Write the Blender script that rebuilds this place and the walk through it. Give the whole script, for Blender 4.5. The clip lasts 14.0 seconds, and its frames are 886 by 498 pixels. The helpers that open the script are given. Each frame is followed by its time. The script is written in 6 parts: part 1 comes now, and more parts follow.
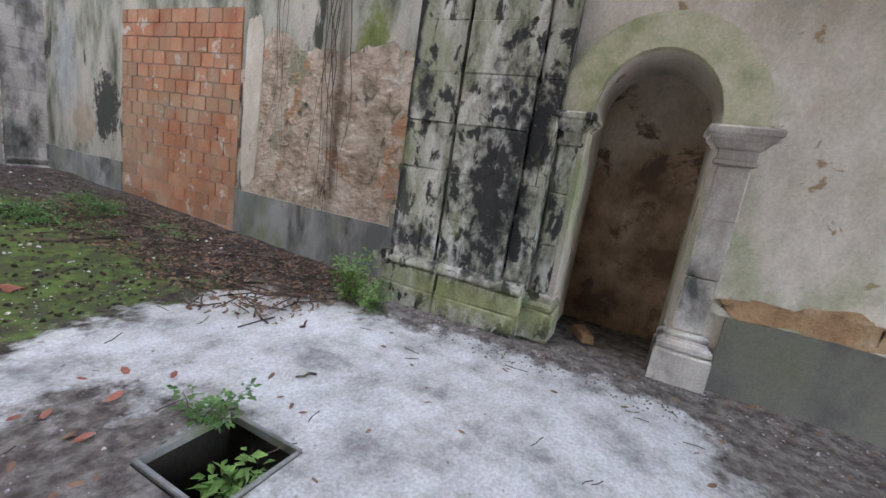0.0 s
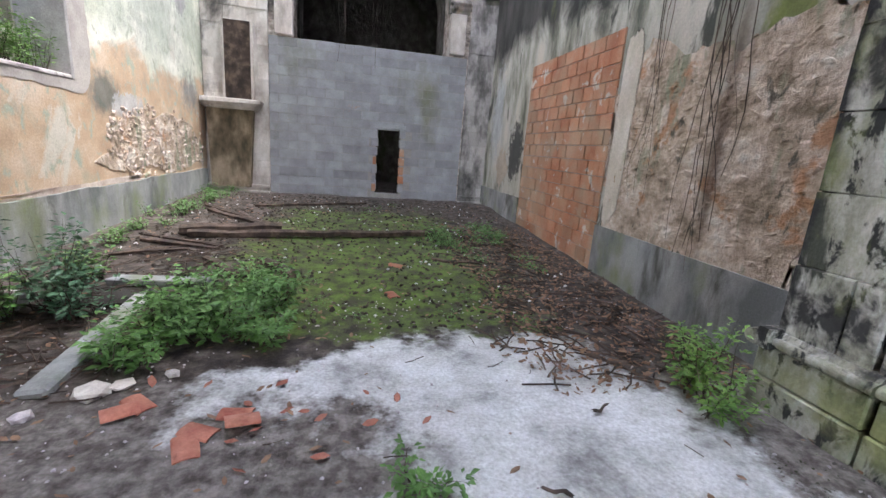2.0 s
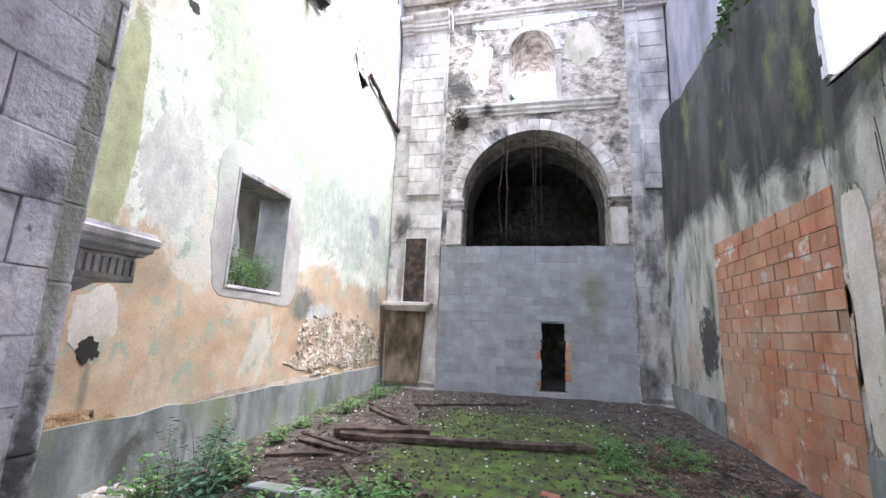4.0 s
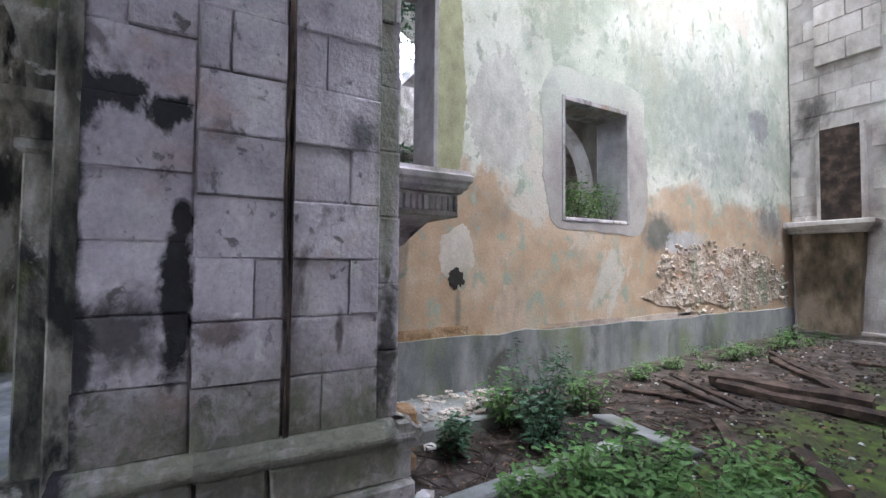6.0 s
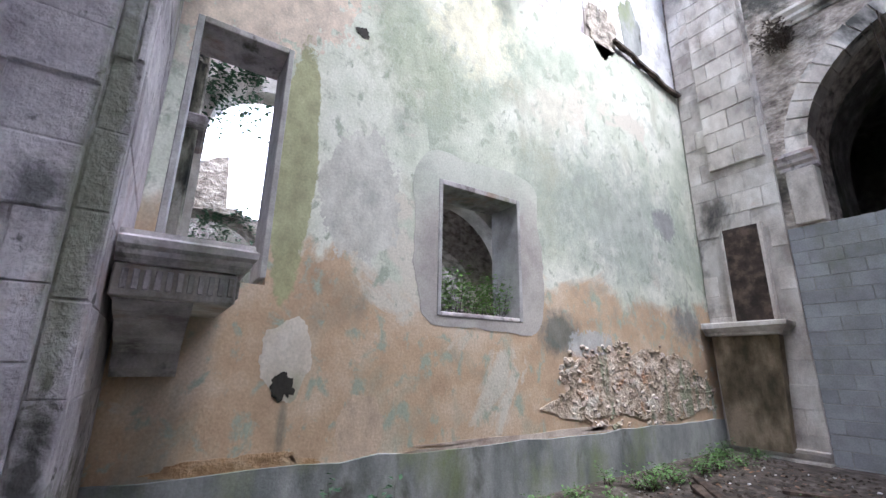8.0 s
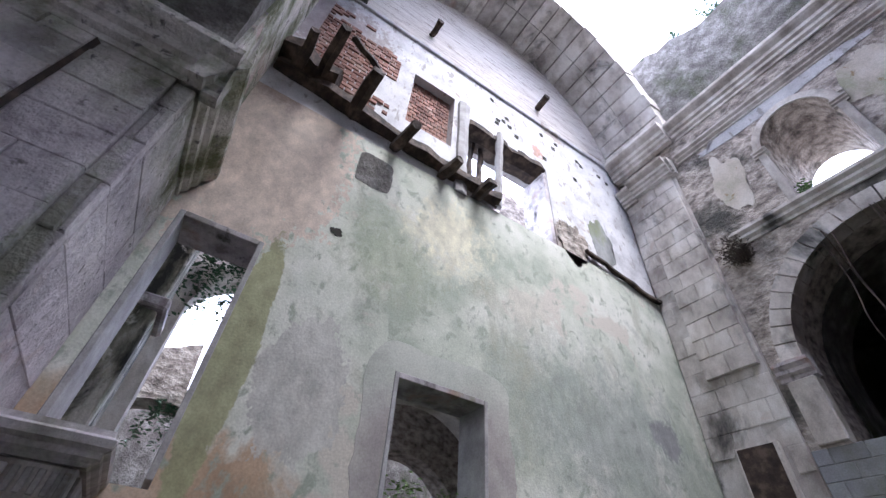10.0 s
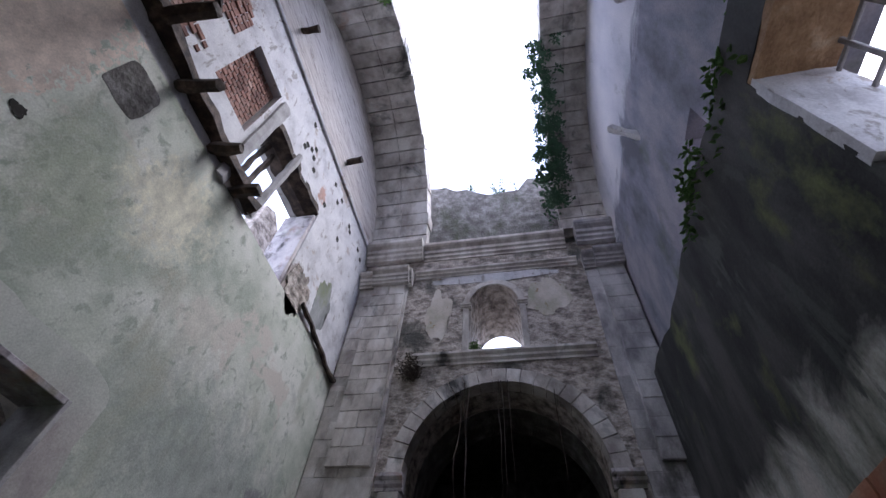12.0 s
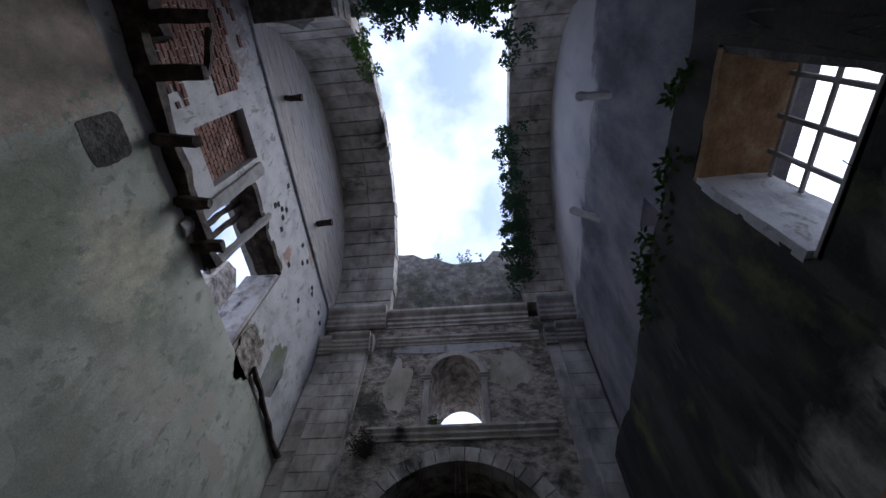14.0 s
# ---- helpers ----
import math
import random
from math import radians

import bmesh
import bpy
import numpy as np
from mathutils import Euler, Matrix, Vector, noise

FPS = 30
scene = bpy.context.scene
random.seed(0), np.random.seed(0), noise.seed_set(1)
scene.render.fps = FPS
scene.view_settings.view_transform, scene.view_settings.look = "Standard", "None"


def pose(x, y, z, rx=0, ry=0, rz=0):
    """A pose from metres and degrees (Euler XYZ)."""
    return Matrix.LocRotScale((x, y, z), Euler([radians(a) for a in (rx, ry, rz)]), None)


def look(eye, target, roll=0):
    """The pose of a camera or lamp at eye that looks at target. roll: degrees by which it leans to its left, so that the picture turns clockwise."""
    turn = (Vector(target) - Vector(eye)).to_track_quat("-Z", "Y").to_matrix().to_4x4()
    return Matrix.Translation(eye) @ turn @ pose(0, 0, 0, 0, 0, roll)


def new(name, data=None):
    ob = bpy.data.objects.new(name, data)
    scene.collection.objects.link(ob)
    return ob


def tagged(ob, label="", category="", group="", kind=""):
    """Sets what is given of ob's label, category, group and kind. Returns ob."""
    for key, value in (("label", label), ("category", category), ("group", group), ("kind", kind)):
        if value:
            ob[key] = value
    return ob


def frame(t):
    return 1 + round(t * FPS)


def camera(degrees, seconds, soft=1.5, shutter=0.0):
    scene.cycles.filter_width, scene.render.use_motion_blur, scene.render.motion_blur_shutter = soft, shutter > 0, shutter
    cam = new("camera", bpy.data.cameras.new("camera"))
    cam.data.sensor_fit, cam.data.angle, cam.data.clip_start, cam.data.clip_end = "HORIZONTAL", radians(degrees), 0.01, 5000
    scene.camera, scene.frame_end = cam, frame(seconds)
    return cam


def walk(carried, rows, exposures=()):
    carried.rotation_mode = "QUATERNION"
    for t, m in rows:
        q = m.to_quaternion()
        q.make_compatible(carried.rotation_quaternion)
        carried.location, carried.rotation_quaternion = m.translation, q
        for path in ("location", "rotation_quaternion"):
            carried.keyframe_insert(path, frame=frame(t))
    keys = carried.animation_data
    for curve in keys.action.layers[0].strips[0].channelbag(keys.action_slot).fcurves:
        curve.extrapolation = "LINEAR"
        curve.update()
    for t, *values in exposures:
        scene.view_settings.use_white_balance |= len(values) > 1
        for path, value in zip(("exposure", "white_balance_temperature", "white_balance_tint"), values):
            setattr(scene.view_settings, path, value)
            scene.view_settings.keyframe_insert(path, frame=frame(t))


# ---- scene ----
cam = camera(92.48, 14.0)
# seconds, place, heading, pitch, roll
ROWS = [
    (0.0, -1.149, -0.347, 1.520, -64.77, -11.63, 8.83),
    (0.5, -0.891, -0.321, 1.476, -57.01, -17.02, 9.15),
    (1.0, -0.585, -0.231, 1.465, -45.96, -15.69, 9.01),
    (1.5, -0.323, -0.147, 1.462, -28.10, -15.59, 8.26),
    (2.0, -0.107, -0.053, 1.496, -12.01, -13.21, 4.46),
    (2.2, -0.003, 0.000, 1.503, -9.64, -9.81, 2.86),
    (4.3, 0.321, 0.486, 1.563, 22.31, 11.95, 2.91),
    (4.5, 0.375, 0.506, 1.560, 30.24, 11.34, 3.13),
    (5.0, 0.466, 0.547, 1.491, 50.46, 4.97, 4.26),
    (5.5, 0.368, 0.791, 1.448, 60.28, 3.72, 1.76),
    (6.0, 0.372, 1.182, 1.437, 61.54, 1.91, 0.48),
    (6.5, 0.391, 1.502, 1.455, 65.75, 0.37, 0.57),
    (7.0, 0.344, 1.860, 1.488, 62.89, 4.01, 1.01),
    (7.2, 0.313, 2.003, 1.501, 58.60, 6.66, 1.51),
    (9.3, 0.313, 3.072, 1.433, 63.37, 30.97, 4.27),
    (9.5, 0.361, 3.106, 1.448, 63.04, 34.92, 5.25),
    (10.0, 0.418, 3.160, 1.480, 60.27, 42.21, 4.69),
    (10.5, 0.484, 3.201, 1.508, 52.20, 47.73, 4.12),
    (11.0, 0.583, 3.263, 1.512, 40.48, 50.38, 5.37),
    (11.5, 0.675, 3.298, 1.522, 27.37, 50.96, 5.26),
    (12.0, 0.731, 3.295, 1.514, 15.26, 51.84, 6.01),
    (12.5, 0.764, 3.281, 1.534, 9.66, 59.99, 5.90),
    (13.0, 0.764, 3.244, 1.535, 9.76, 68.35, 5.40),
    (13.5, 0.755, 3.222, 1.533, 11.67, 70.71, 7.86),
    (14.0, 0.716, 3.259, 1.510, 8.13, 61.23, 3.39),
]
EXPOSURES = [(0.0, 3.85, 6850, 10), (1.5, 3.7, 6800, 10), (2.2, 3.8, 6750, 10), (4.3, 3.9, 6350, 10), (5.0, 3.6, 6300, 10), (5.5, 3.4, 6250, 10), (6.5, 3.15, 6250, 10), (7.2, 3.15, 6200, 10), (9.5, 2.6, 6200, 14), (10.5, 2.1, 6150, 15), (12.0, 1.35, 6100, 16), (12.8, 1.1, 6100, 15), (13.5, 0.05, 6000, 10), (14.0, -0.05, 6000, 10)]
walk(cam, [(t, pose(x, y, z, 0, 0, yaw) @ pose(0, 0, 0, 90 + pitch) @ pose(0, 0, 0, 0, 0, roll)) for t, x, y, z, yaw, pitch, roll in ROWS], EXPOSURES)

# ---- light ----
world = bpy.data.worlds.new("sky")
scene.world = world
world.use_nodes = True
wn, wl = world.node_tree.nodes, world.node_tree.links
wn.clear()
w_out = wn.new("ShaderNodeOutputWorld")
w_bg = wn.new("ShaderNodeBackground")
w_sky = wn.new("ShaderNodeTexSky")
w_sky.sky_type = "NISHITA"
w_sky.sun_disc = False
w_sky.sun_elevation = radians(52)
w_sky.sun_rotation = radians(70)
w_co = wn.new("ShaderNodeTexCoord")
w_no = wn.new("ShaderNodeTexNoise")
w_no.inputs["Scale"].default_value = 2.6
w_no.inputs["Detail"].default_value = 7
w_no.inputs["Roughness"].default_value = 0.55
w_rp = wn.new("ShaderNodeValToRGB")
w_rp.color_ramp.elements[0].position, w_rp.color_ramp.elements[1].position = 0.38, 0.56
w_rp.color_ramp.elements[0].color = (0.16, 0.16, 0.16, 1)
w_mx = wn.new("ShaderNodeMix")
w_mx.data_type = "RGBA"
w_mx.inputs[7].default_value = (10.1, 10.7, 13.3, 1)
wl.new(w_co.outputs["Generated"], w_no.inputs["Vector"])
wl.new(w_no.outputs["Fac"], w_rp.inputs["Fac"])
wl.new(w_rp.outputs["Color"], w_mx.inputs[0])
w_gain = wn.new("ShaderNodeVectorMath")
w_gain.operation = "SCALE"
w_gain.inputs["Scale"].default_value = 2.0
wl.new(w_sky.outputs["Color"], w_gain.inputs[0])
wl.new(w_gain.outputs[0], w_mx.inputs[6])
wl.new(w_mx.outputs[2], w_bg.inputs["Color"])
w_bg.inputs["Strength"].default_value = 0.15
wl.new(w_bg.outputs["Background"], w_out.inputs["Surface"])
sun = new("sun", bpy.data.lights.new("sun", "SUN"))
sun.data.energy, sun.data.angle, sun.data.color = 1.9, radians(34), (1.0, 0.99, 0.98)
sun.matrix_world = look((11, 6, 24), (0, 6, 0))


# ---- materials ----
def mat(name, stops, scale=3.0, rough=0.9, bump=0.3, fine=40.0, stretch=(1, 1, 1), vary=0.0, stain=None, metal=0.0, moss=None, bump_dist=0.02, zones=None, spots=None):
    """stops: (position, colour) of the coarse noise; stain: (colour, scale, from, to, stretch); zones: (height, width,
    stops) above that height;
    spots: (y, z, half width, half height, colour, strength, softness, raggedness) of single stains, repairs and lighter
    or darker patches."""
    m = bpy.data.materials.new(name)
    m.use_nodes = True
    n, l = m.node_tree.nodes, m.node_tree.links
    b = n["Principled BSDF"]
    geo = n.new("ShaderNodeNewGeometry")

    def mapped(st):
        mp = n.new("ShaderNodeMapping")
        mp.inputs["Scale"].default_value = st
        l.new(geo.outputs["Position"], mp.inputs["Vector"])
        return mp.outputs["Vector"]

    def noise_fac(sc, st=(1, 1, 1), detail=8, distortion=0.0):
        t = n.new("ShaderNodeTexNoise")
        t.inputs["Scale"].default_value, t.inputs["Detail"].default_value = sc, detail
        t.inputs["Roughness"].default_value, t.inputs["Distortion"].default_value = 0.62, distortion
        l.new(mapped(st), t.inputs["Vector"])
        return t.outputs["Fac"]

    def ramp(fac, sts):
        r = n.new("ShaderNodeValToRGB")
        e = r.color_ramp.elements
        while len(e) < len(sts):
            e.new(0.5)
        for el, (p, c) in zip(e, sts):
            el.position, el.color = p, (*c, 1)
        l.new(fac, r.inputs["Fac"])
        return r.outputs["Color"]

    def mix(fac, a, c):
        x = n.new("ShaderNodeMix")
        x.data_type = "RGBA"
        l.new(fac, x.inputs[0])
        l.new(a, x.inputs[6])
        if isinstance(c, tuple):
            x.inputs[7].default_value = (*c, 1)
        else:
            l.new(c, x.inputs[7])
        return x.outputs[2]

    def math_node(op, a, v, clamp=False):
        x = n.new("ShaderNodeMath")
        x.operation, x.use_clamp = op, clamp
        for k, s in enumerate((a, v)):
            if isinstance(s, (int, float)):
                x.inputs[k].default_value = s
            else:
                l.new(s, x.inputs[k])
        return x.outputs[0]

    coarse = noise_fac(scale, stretch)
    col = ramp(coarse, stops)
    if zones:
        sep = n.new("ShaderNodeSeparateXYZ")
        l.new(geo.outputs["Position"], sep.inputs[0])
        edge = noise_fac(0.75, (1, 1, 1), 6, 0.6)
        for height, width, sts in zones:
            up = math_node("ADD", sep.outputs["Z"], math_node("MULTIPLY", math_node("SUBTRACT", edge, 0.5), 2.6))
            f = math_node("MULTIPLY", math_node("SUBTRACT", up, height), 1.0 / width, True)
            col = mix(f, col, ramp(noise_fac(scale * 0.7, stretch), sts))
    for s in (stain or []):
        sc, ss, a, z, st = s
        col = mix(ramp(noise_fac(ss, st, 9, 0.4), [(a, (0, 0, 0)), (z, (1, 1, 1))]), col, sc)
    if spots:
        sp = n.new("ShaderNodeSeparateXYZ")
        l.new(geo.outputs["Position"], sp.inputs[0])
        warp = math_node("SUBTRACT", noise_fac(2.6, (1, 1, 0.7), 9, 0.3), 0.5)
        warp = math_node("ADD", warp, math_node("MULTIPLY", math_node("SUBTRACT", noise_fac(11.0, (1, 1, 0.8), 9, 0.4), 0.5), 1.1))
        tone = ramp(noise_fac(5.5, (1, 1, 0.7), 9), [(0.32, (0.72, 0.72, 0.72)), (0.68, (1.22, 1.22, 1.22))])
        for cy, cz, ry, rz, sc, strength, soft, rag in spots:
            du = math_node("DIVIDE", math_node("SUBTRACT", sp.outputs["Y"], cy), ry)
            dz = math_node("DIVIDE", math_node("SUBTRACT", sp.outputs["Z"], cz), rz)
            dist = math_node("POWER", math_node("ADD", math_node("MULTIPLY", du, du), math_node("MULTIPLY", dz, dz)), 0.5)
            edge_f = math_node("MULTIPLY", math_node("SUBTRACT", 1.0, math_node("ADD", dist, math_node("MULTIPLY", warp, rag))), 1.0 / soft, True)
            tint = n.new("ShaderNodeMix")
            tint.data_type, tint.blend_type = "RGBA", "MULTIPLY"
            tint.inputs[0].default_value = 1
            tint.inputs[6].default_value = (*sc, 1)
            l.new(tone, tint.inputs[7])
            col = mix(math_node("MULTIPLY", edge_f, strength), col, tint.outputs[2])
    if moss:
        mc, ms, a, z = moss
        col = mix(ramp(noise_fac(ms, (1, 1, 0.6), 9), [(a, (0, 0, 0)), (z, (1, 1, 1))]), col, mc)
    speck = ramp(noise_fac(fine, (1, 1, 1), 4), [(0.3, (0.84, 0.84, 0.84)), (0.7, (1.1, 1.1, 1.1))])
    mu = n.new("ShaderNodeMix")
    mu.data_type, mu.blend_type = "RGBA", "MULTIPLY"
    mu.inputs[0].default_value = 1
    l.new(col, mu.inputs[6])
    l.new(speck, mu.inputs[7])
    col = mu.outputs[2]
    if vary:
        oi = n.new("ShaderNodeObjectInfo")
        hs = n.new("ShaderNodeHueSaturation")
        mr = n.new("ShaderNodeMapRange")
        mr.inputs[3].default_value, mr.inputs[4].default_value = 1 - vary, 1 + vary
        l.new(oi.outputs["Random"], mr.inputs[0])
        l.new(mr.outputs[0], hs.inputs["Value"])
        l.new(col, hs.inputs["Color"])
        col = hs.outputs["Color"]
    l.new(col, b.inputs["Base Color"])
    b.inputs["Roughness"].default_value, b.inputs["Metallic"].default_value = rough, metal
    add = math_node("ADD", coarse, math_node("MULTIPLY", noise_fac(fine * 0.6, (1, 1, 1), 8), 0.5))
    bp = n.new("ShaderNodeBump")
    bp.inputs["Strength"].default_value, bp.inputs["Distance"].default_value = bump, bump_dist
    l.new(add, bp.inputs["Height"])
    l.new(bp.outputs["Normal"], b.inputs["Normal"])
    return m


UP = (1.6, 1.6, 0.55)
M_PLASTER = mat("flaking_wall_plaster", [(0.34, (0.40, 0.28, 0.19)), (0.5, (0.52, 0.38, 0.26)), (0.62, (0.60, 0.48, 0.37))], 1.3, 0.95, 0.45, 45,
                zones=[(2.3, 0.22, [(0.36, (0.38, 0.42, 0.34)), (0.48, (0.55, 0.58, 0.49)), (0.62, (0.70, 0.70, 0.63))])],
                stain=[((0.60, 0.56, 0.49), 0.8, 0.59, 0.63, (1, 1, 1)), ((0.37, 0.37, 0.29), 1.3, 0.54, 0.72, (1, 1, 0.7)), ((0.36, 0.39, 0.32), 5.5, 0.55, 0.64, (1, 1, 0.8)), ((0.24, 0.26, 0.23), 0.7, 0.58, 0.72, (1, 1, 0.5))],
                spots=[(8.4, 3.7, 2.6, 1.5, (0.30, 0.33, 0.30), 0.75, 0.7, 1.2), (4.7, 5.1, 0.9, 0.9, (0.33, 0.37, 0.27), 0.7, 0.6, 1.6),
                       # first spot: pale yellowish patch high on the wall
                       (5.55, 5.9, 0.85, 0.85, (0.74, 0.71, 0.55), 0.95, 0.6, 1.5), (6.9, 5.2, 0.7, 0.5, (0.60, 0.59, 0.50), 0.6, 0.6, 1.5),
                       (2.75, 5.9, 1.15, 1.75, (0.66, 0.55, 0.46), 0.95, 0.06, 1.1), (2.6, 7.0, 0.8, 0.35, (0.17, 0.12, 0.10), 0.7, 0.8, 1.0),
                       (4.02, 3.1, 0.42, 0.72, (0.52, 0.51, 0.47), 0.9, 0.05, 0.9), (3.35, 3.3, 0.19, 1.35, (0.36, 0.36, 0.21), 0.95, 0.08, 0.5),
                       (6.80, 1.88, 0.46, 0.34, (0.15, 0.155, 0.14), 0.9, 0.5, 0.8), (7.4, 1.75, 0.45, 0.22, (0.46, 0.46, 0.46), 0.9, 0.15, 1.1),
                       (9.9, 2.2, 0.55, 0.45, (0.20, 0.21, 0.21), 0.85, 0.6, 1.3), (9.6, 3.9, 0.4, 0.3, (0.24, 0.24, 0.25), 0.8, 0.3, 1.5),
                       (4.15, 0.92, 0.25, 0.27, (0.55, 0.43, 0.33), 0.9, 0.05, 0.5), (3.46, 0.95, 0.05, 0.30, (0.22, 0.20, 0.16), 0.8, 0.6, 0.4), (7.6, 1.25, 0.9, 0.45, (0.55, 0.42, 0.34), 0.8, 0.15, 1.4)])
M_WHITE = mat("whitewashed_plaster", [(0.34, (0.46, 0.455, 0.47)), (0.48, (0.60, 0.595, 0.61)), (0.62, (0.68, 0.675, 0.68))], 2.2, 0.92, 0.4, 40,
              stain=[((0.42, 0.37, 0.33), 1.4, 0.60, 0.63, (1, 1, 1)), ((0.36, 0.34, 0.33), 6.0, 0.58, 0.64, (1, 1, 0.5))],
              spots=[(2.7, 9.8, 1.3, 1.3, (0.38, 0.33, 0.32), 0.9, 0.25, 1.6), (8.2, 7.4, 0.6, 0.5, (0.30, 0.25, 0.22), 0.9, 0.2, 1.6), (7.7, 9.9, 0.2, 0.3, (0.42, 0.22, 0.16), 0.8, 0.3, 1.6)])
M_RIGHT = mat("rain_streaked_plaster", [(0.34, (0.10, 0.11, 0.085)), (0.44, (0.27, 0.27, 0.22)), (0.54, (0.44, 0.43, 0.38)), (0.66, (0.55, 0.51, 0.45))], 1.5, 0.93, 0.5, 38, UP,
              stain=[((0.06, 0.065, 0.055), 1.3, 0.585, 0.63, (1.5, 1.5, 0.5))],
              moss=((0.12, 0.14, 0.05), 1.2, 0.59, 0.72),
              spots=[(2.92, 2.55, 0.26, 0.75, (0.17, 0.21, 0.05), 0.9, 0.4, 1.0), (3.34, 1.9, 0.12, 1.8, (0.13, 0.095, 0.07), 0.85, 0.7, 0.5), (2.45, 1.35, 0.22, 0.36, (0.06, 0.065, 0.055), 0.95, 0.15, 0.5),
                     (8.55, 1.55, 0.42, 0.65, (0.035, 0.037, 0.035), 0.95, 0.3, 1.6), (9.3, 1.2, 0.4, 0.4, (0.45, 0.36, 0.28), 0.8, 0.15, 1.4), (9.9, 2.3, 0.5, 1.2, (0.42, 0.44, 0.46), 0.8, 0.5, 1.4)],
              # deep shade of the upper wall put into the colour above 3.3 m
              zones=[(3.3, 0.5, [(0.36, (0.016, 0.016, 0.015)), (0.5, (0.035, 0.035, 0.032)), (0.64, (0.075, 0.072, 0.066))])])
M_BARE = mat("bare_pink_stonework", [(0.34, (0.24, 0.19, 0.14)), (0.46, (0.46, 0.36, 0.28)), (0.56, (0.60, 0.50, 0.42)), (0.66, (0.66, 0.61, 0.55))], 3.4, 0.95, 1.0, 24, (1, 1, 1.3),
             stain=[((0.27, 0.28, 0.20), 1.5, 0.56, 0.63, (1.6, 1.6, 0.5)), ((0.44, 0.25, 0.15), 2.2, 0.58, 0.64, (1, 1, 1)), ((0.11, 0.10, 0.08), 5.0, 0.60, 0.66, (1, 1, 0.7))],
             spots=[(3.34, 1.7, 0.10, 1.5, (0.15, 0.10, 0.075), 0.8, 0.7, 0.5)], bump_dist=0.06)
M_UPRIGHT = mat("grey_upper_plaster", [(0.38, (0.11, 0.11, 0.13)), (0.5, (0.20, 0.20, 0.24)), (0.62, (0.30, 0.28, 0.31))], 1.0, 0.93, 0.4, 30, (1, 1, 0.5),
                moss=((0.08, 0.10, 0.05), 0.9, 0.58, 0.75),
                # lit lunette strip put into the colour above 10.7 m
                zones=[(10.7, 0.3, [(0.36, (0.38, 0.38, 0.43)), (0.5, (0.50, 0.49, 0.53)), (0.62, (0.58, 0.56, 0.58))])])
M_STONE = mat("weathered_ashlar", [(0.36, (0.23, 0.20, 0.21)), (0.48, (0.47, 0.43, 0.45)), (0.60, (0.62, 0.58, 0.58))], 2.6, 0.9, 0.5, 55, (1, 1, 0.7), 0.13,
              stain=[((0.05, 0.05, 0.05), 1.7, 0.60, 0.66, (1, 1, 0.6)), ((0.20, 0.18, 0.18), 3.4, 0.57, 0.66, (1, 1, 0.8)), ((0.40, 0.28, 0.24), 1.7, 0.56, 0.66, (1, 1, 1)), ((0.62, 0.60, 0.57), 3.5, 0.62, 0.68, (1, 1, 1))],
              moss=((0.22, 0.23, 0.14), 0.9, 0.54, 0.70))
BLACK = (0.022, 0.022, 0.024)
M_PIER = mat("lilac_grey_ashlar", [(0.34, (0.34, 0.30, 0.32)), (0.46, (0.48, 0.435, 0.46)), (0.56, (0.56, 0.515, 0.535)), (0.66, (0.64, 0.60, 0.60))], 3.0, 0.9, 0.9, 34, (1, 1, 0.7), 0.14,
             stain=[((0.22, 0.19, 0.19), 2.2, 0.60, 0.68, (1, 1, 0.7)), ((0.46, 0.34, 0.31), 1.4, 0.58, 0.70, (1, 1, 1)), ((0.18, 0.165, 0.165), 9.0, 0.60, 0.66, (1, 1, 0.8)), ((0.64, 0.62, 0.59), 4.0, 0.62, 0.67, (1, 1, 1))],
             spots=[(1.4, 0.40, 1.8, 0.66, (0.15, 0.155, 0.10), 0.9, 0.7, 1.2), (0.80, 1.12, 0.30, 0.26, (0.07, 0.065, 0.065), 0.9, 0.7, 1.5), (0.62, 1.0, 0.09, 0.3, BLACK, 0.95, 0.4, 1.2), (2.14, 2.4, 0.10, 1.6, (0.27, 0.28, 0.20), 0.8, 0.5, 1.0),
                    (2.15, 0.9, 0.09, 0.5, (0.06, 0.06, 0.055), 0.9, 0.5, 1.2), (1.25, 1.06, 0.14, 0.10, (0.13, 0.10, 0.09), 0.85, 0.6, 1.0), (1.85, 1.02, 0.03, 0.16, (0.09, 0.07, 0.06), 0.8, 0.5, 1.0), (1.95, 2.2, 0.12, 0.18, (0.11, 0.11, 0.11), 0.8, 0.6, 1.6),
                    (0.97, 2.21, 0.13, 0.13, BLACK, 1.0, 0.25, 1.3), (0.79, 2.25, 0.15, 0.12, BLACK, 1.0, 0.3, 1.6), (0.63, 2.23, 0.09, 0.18, BLACK, 1.0, 0.3, 1.6), (1.02, 1.22, 0.075, 0.55, BLACK, 1.0, 0.35, 1.3), (1.04, 1.67, 0.06, 0.13, BLACK, 1.0, 0.3, 1.0),
                    (0.57, 1.6, 0.09, 2.6, BLACK, 1.0, 0.4, 0.9), (1.2, 3.1, 0.45, 0.25, (0.16, 0.16, 0.15), 0.7, 0.7, 1.6)],
             zones=[(3.9, 0.8, [(0.38, (0.12, 0.13, 0.07)), (0.48, (0.36, 0.36, 0.29)), (0.57, (0.56, 0.53, 0.50)), (0.68, (0.64, 0.60, 0.58))])], bump_dist=0.055)
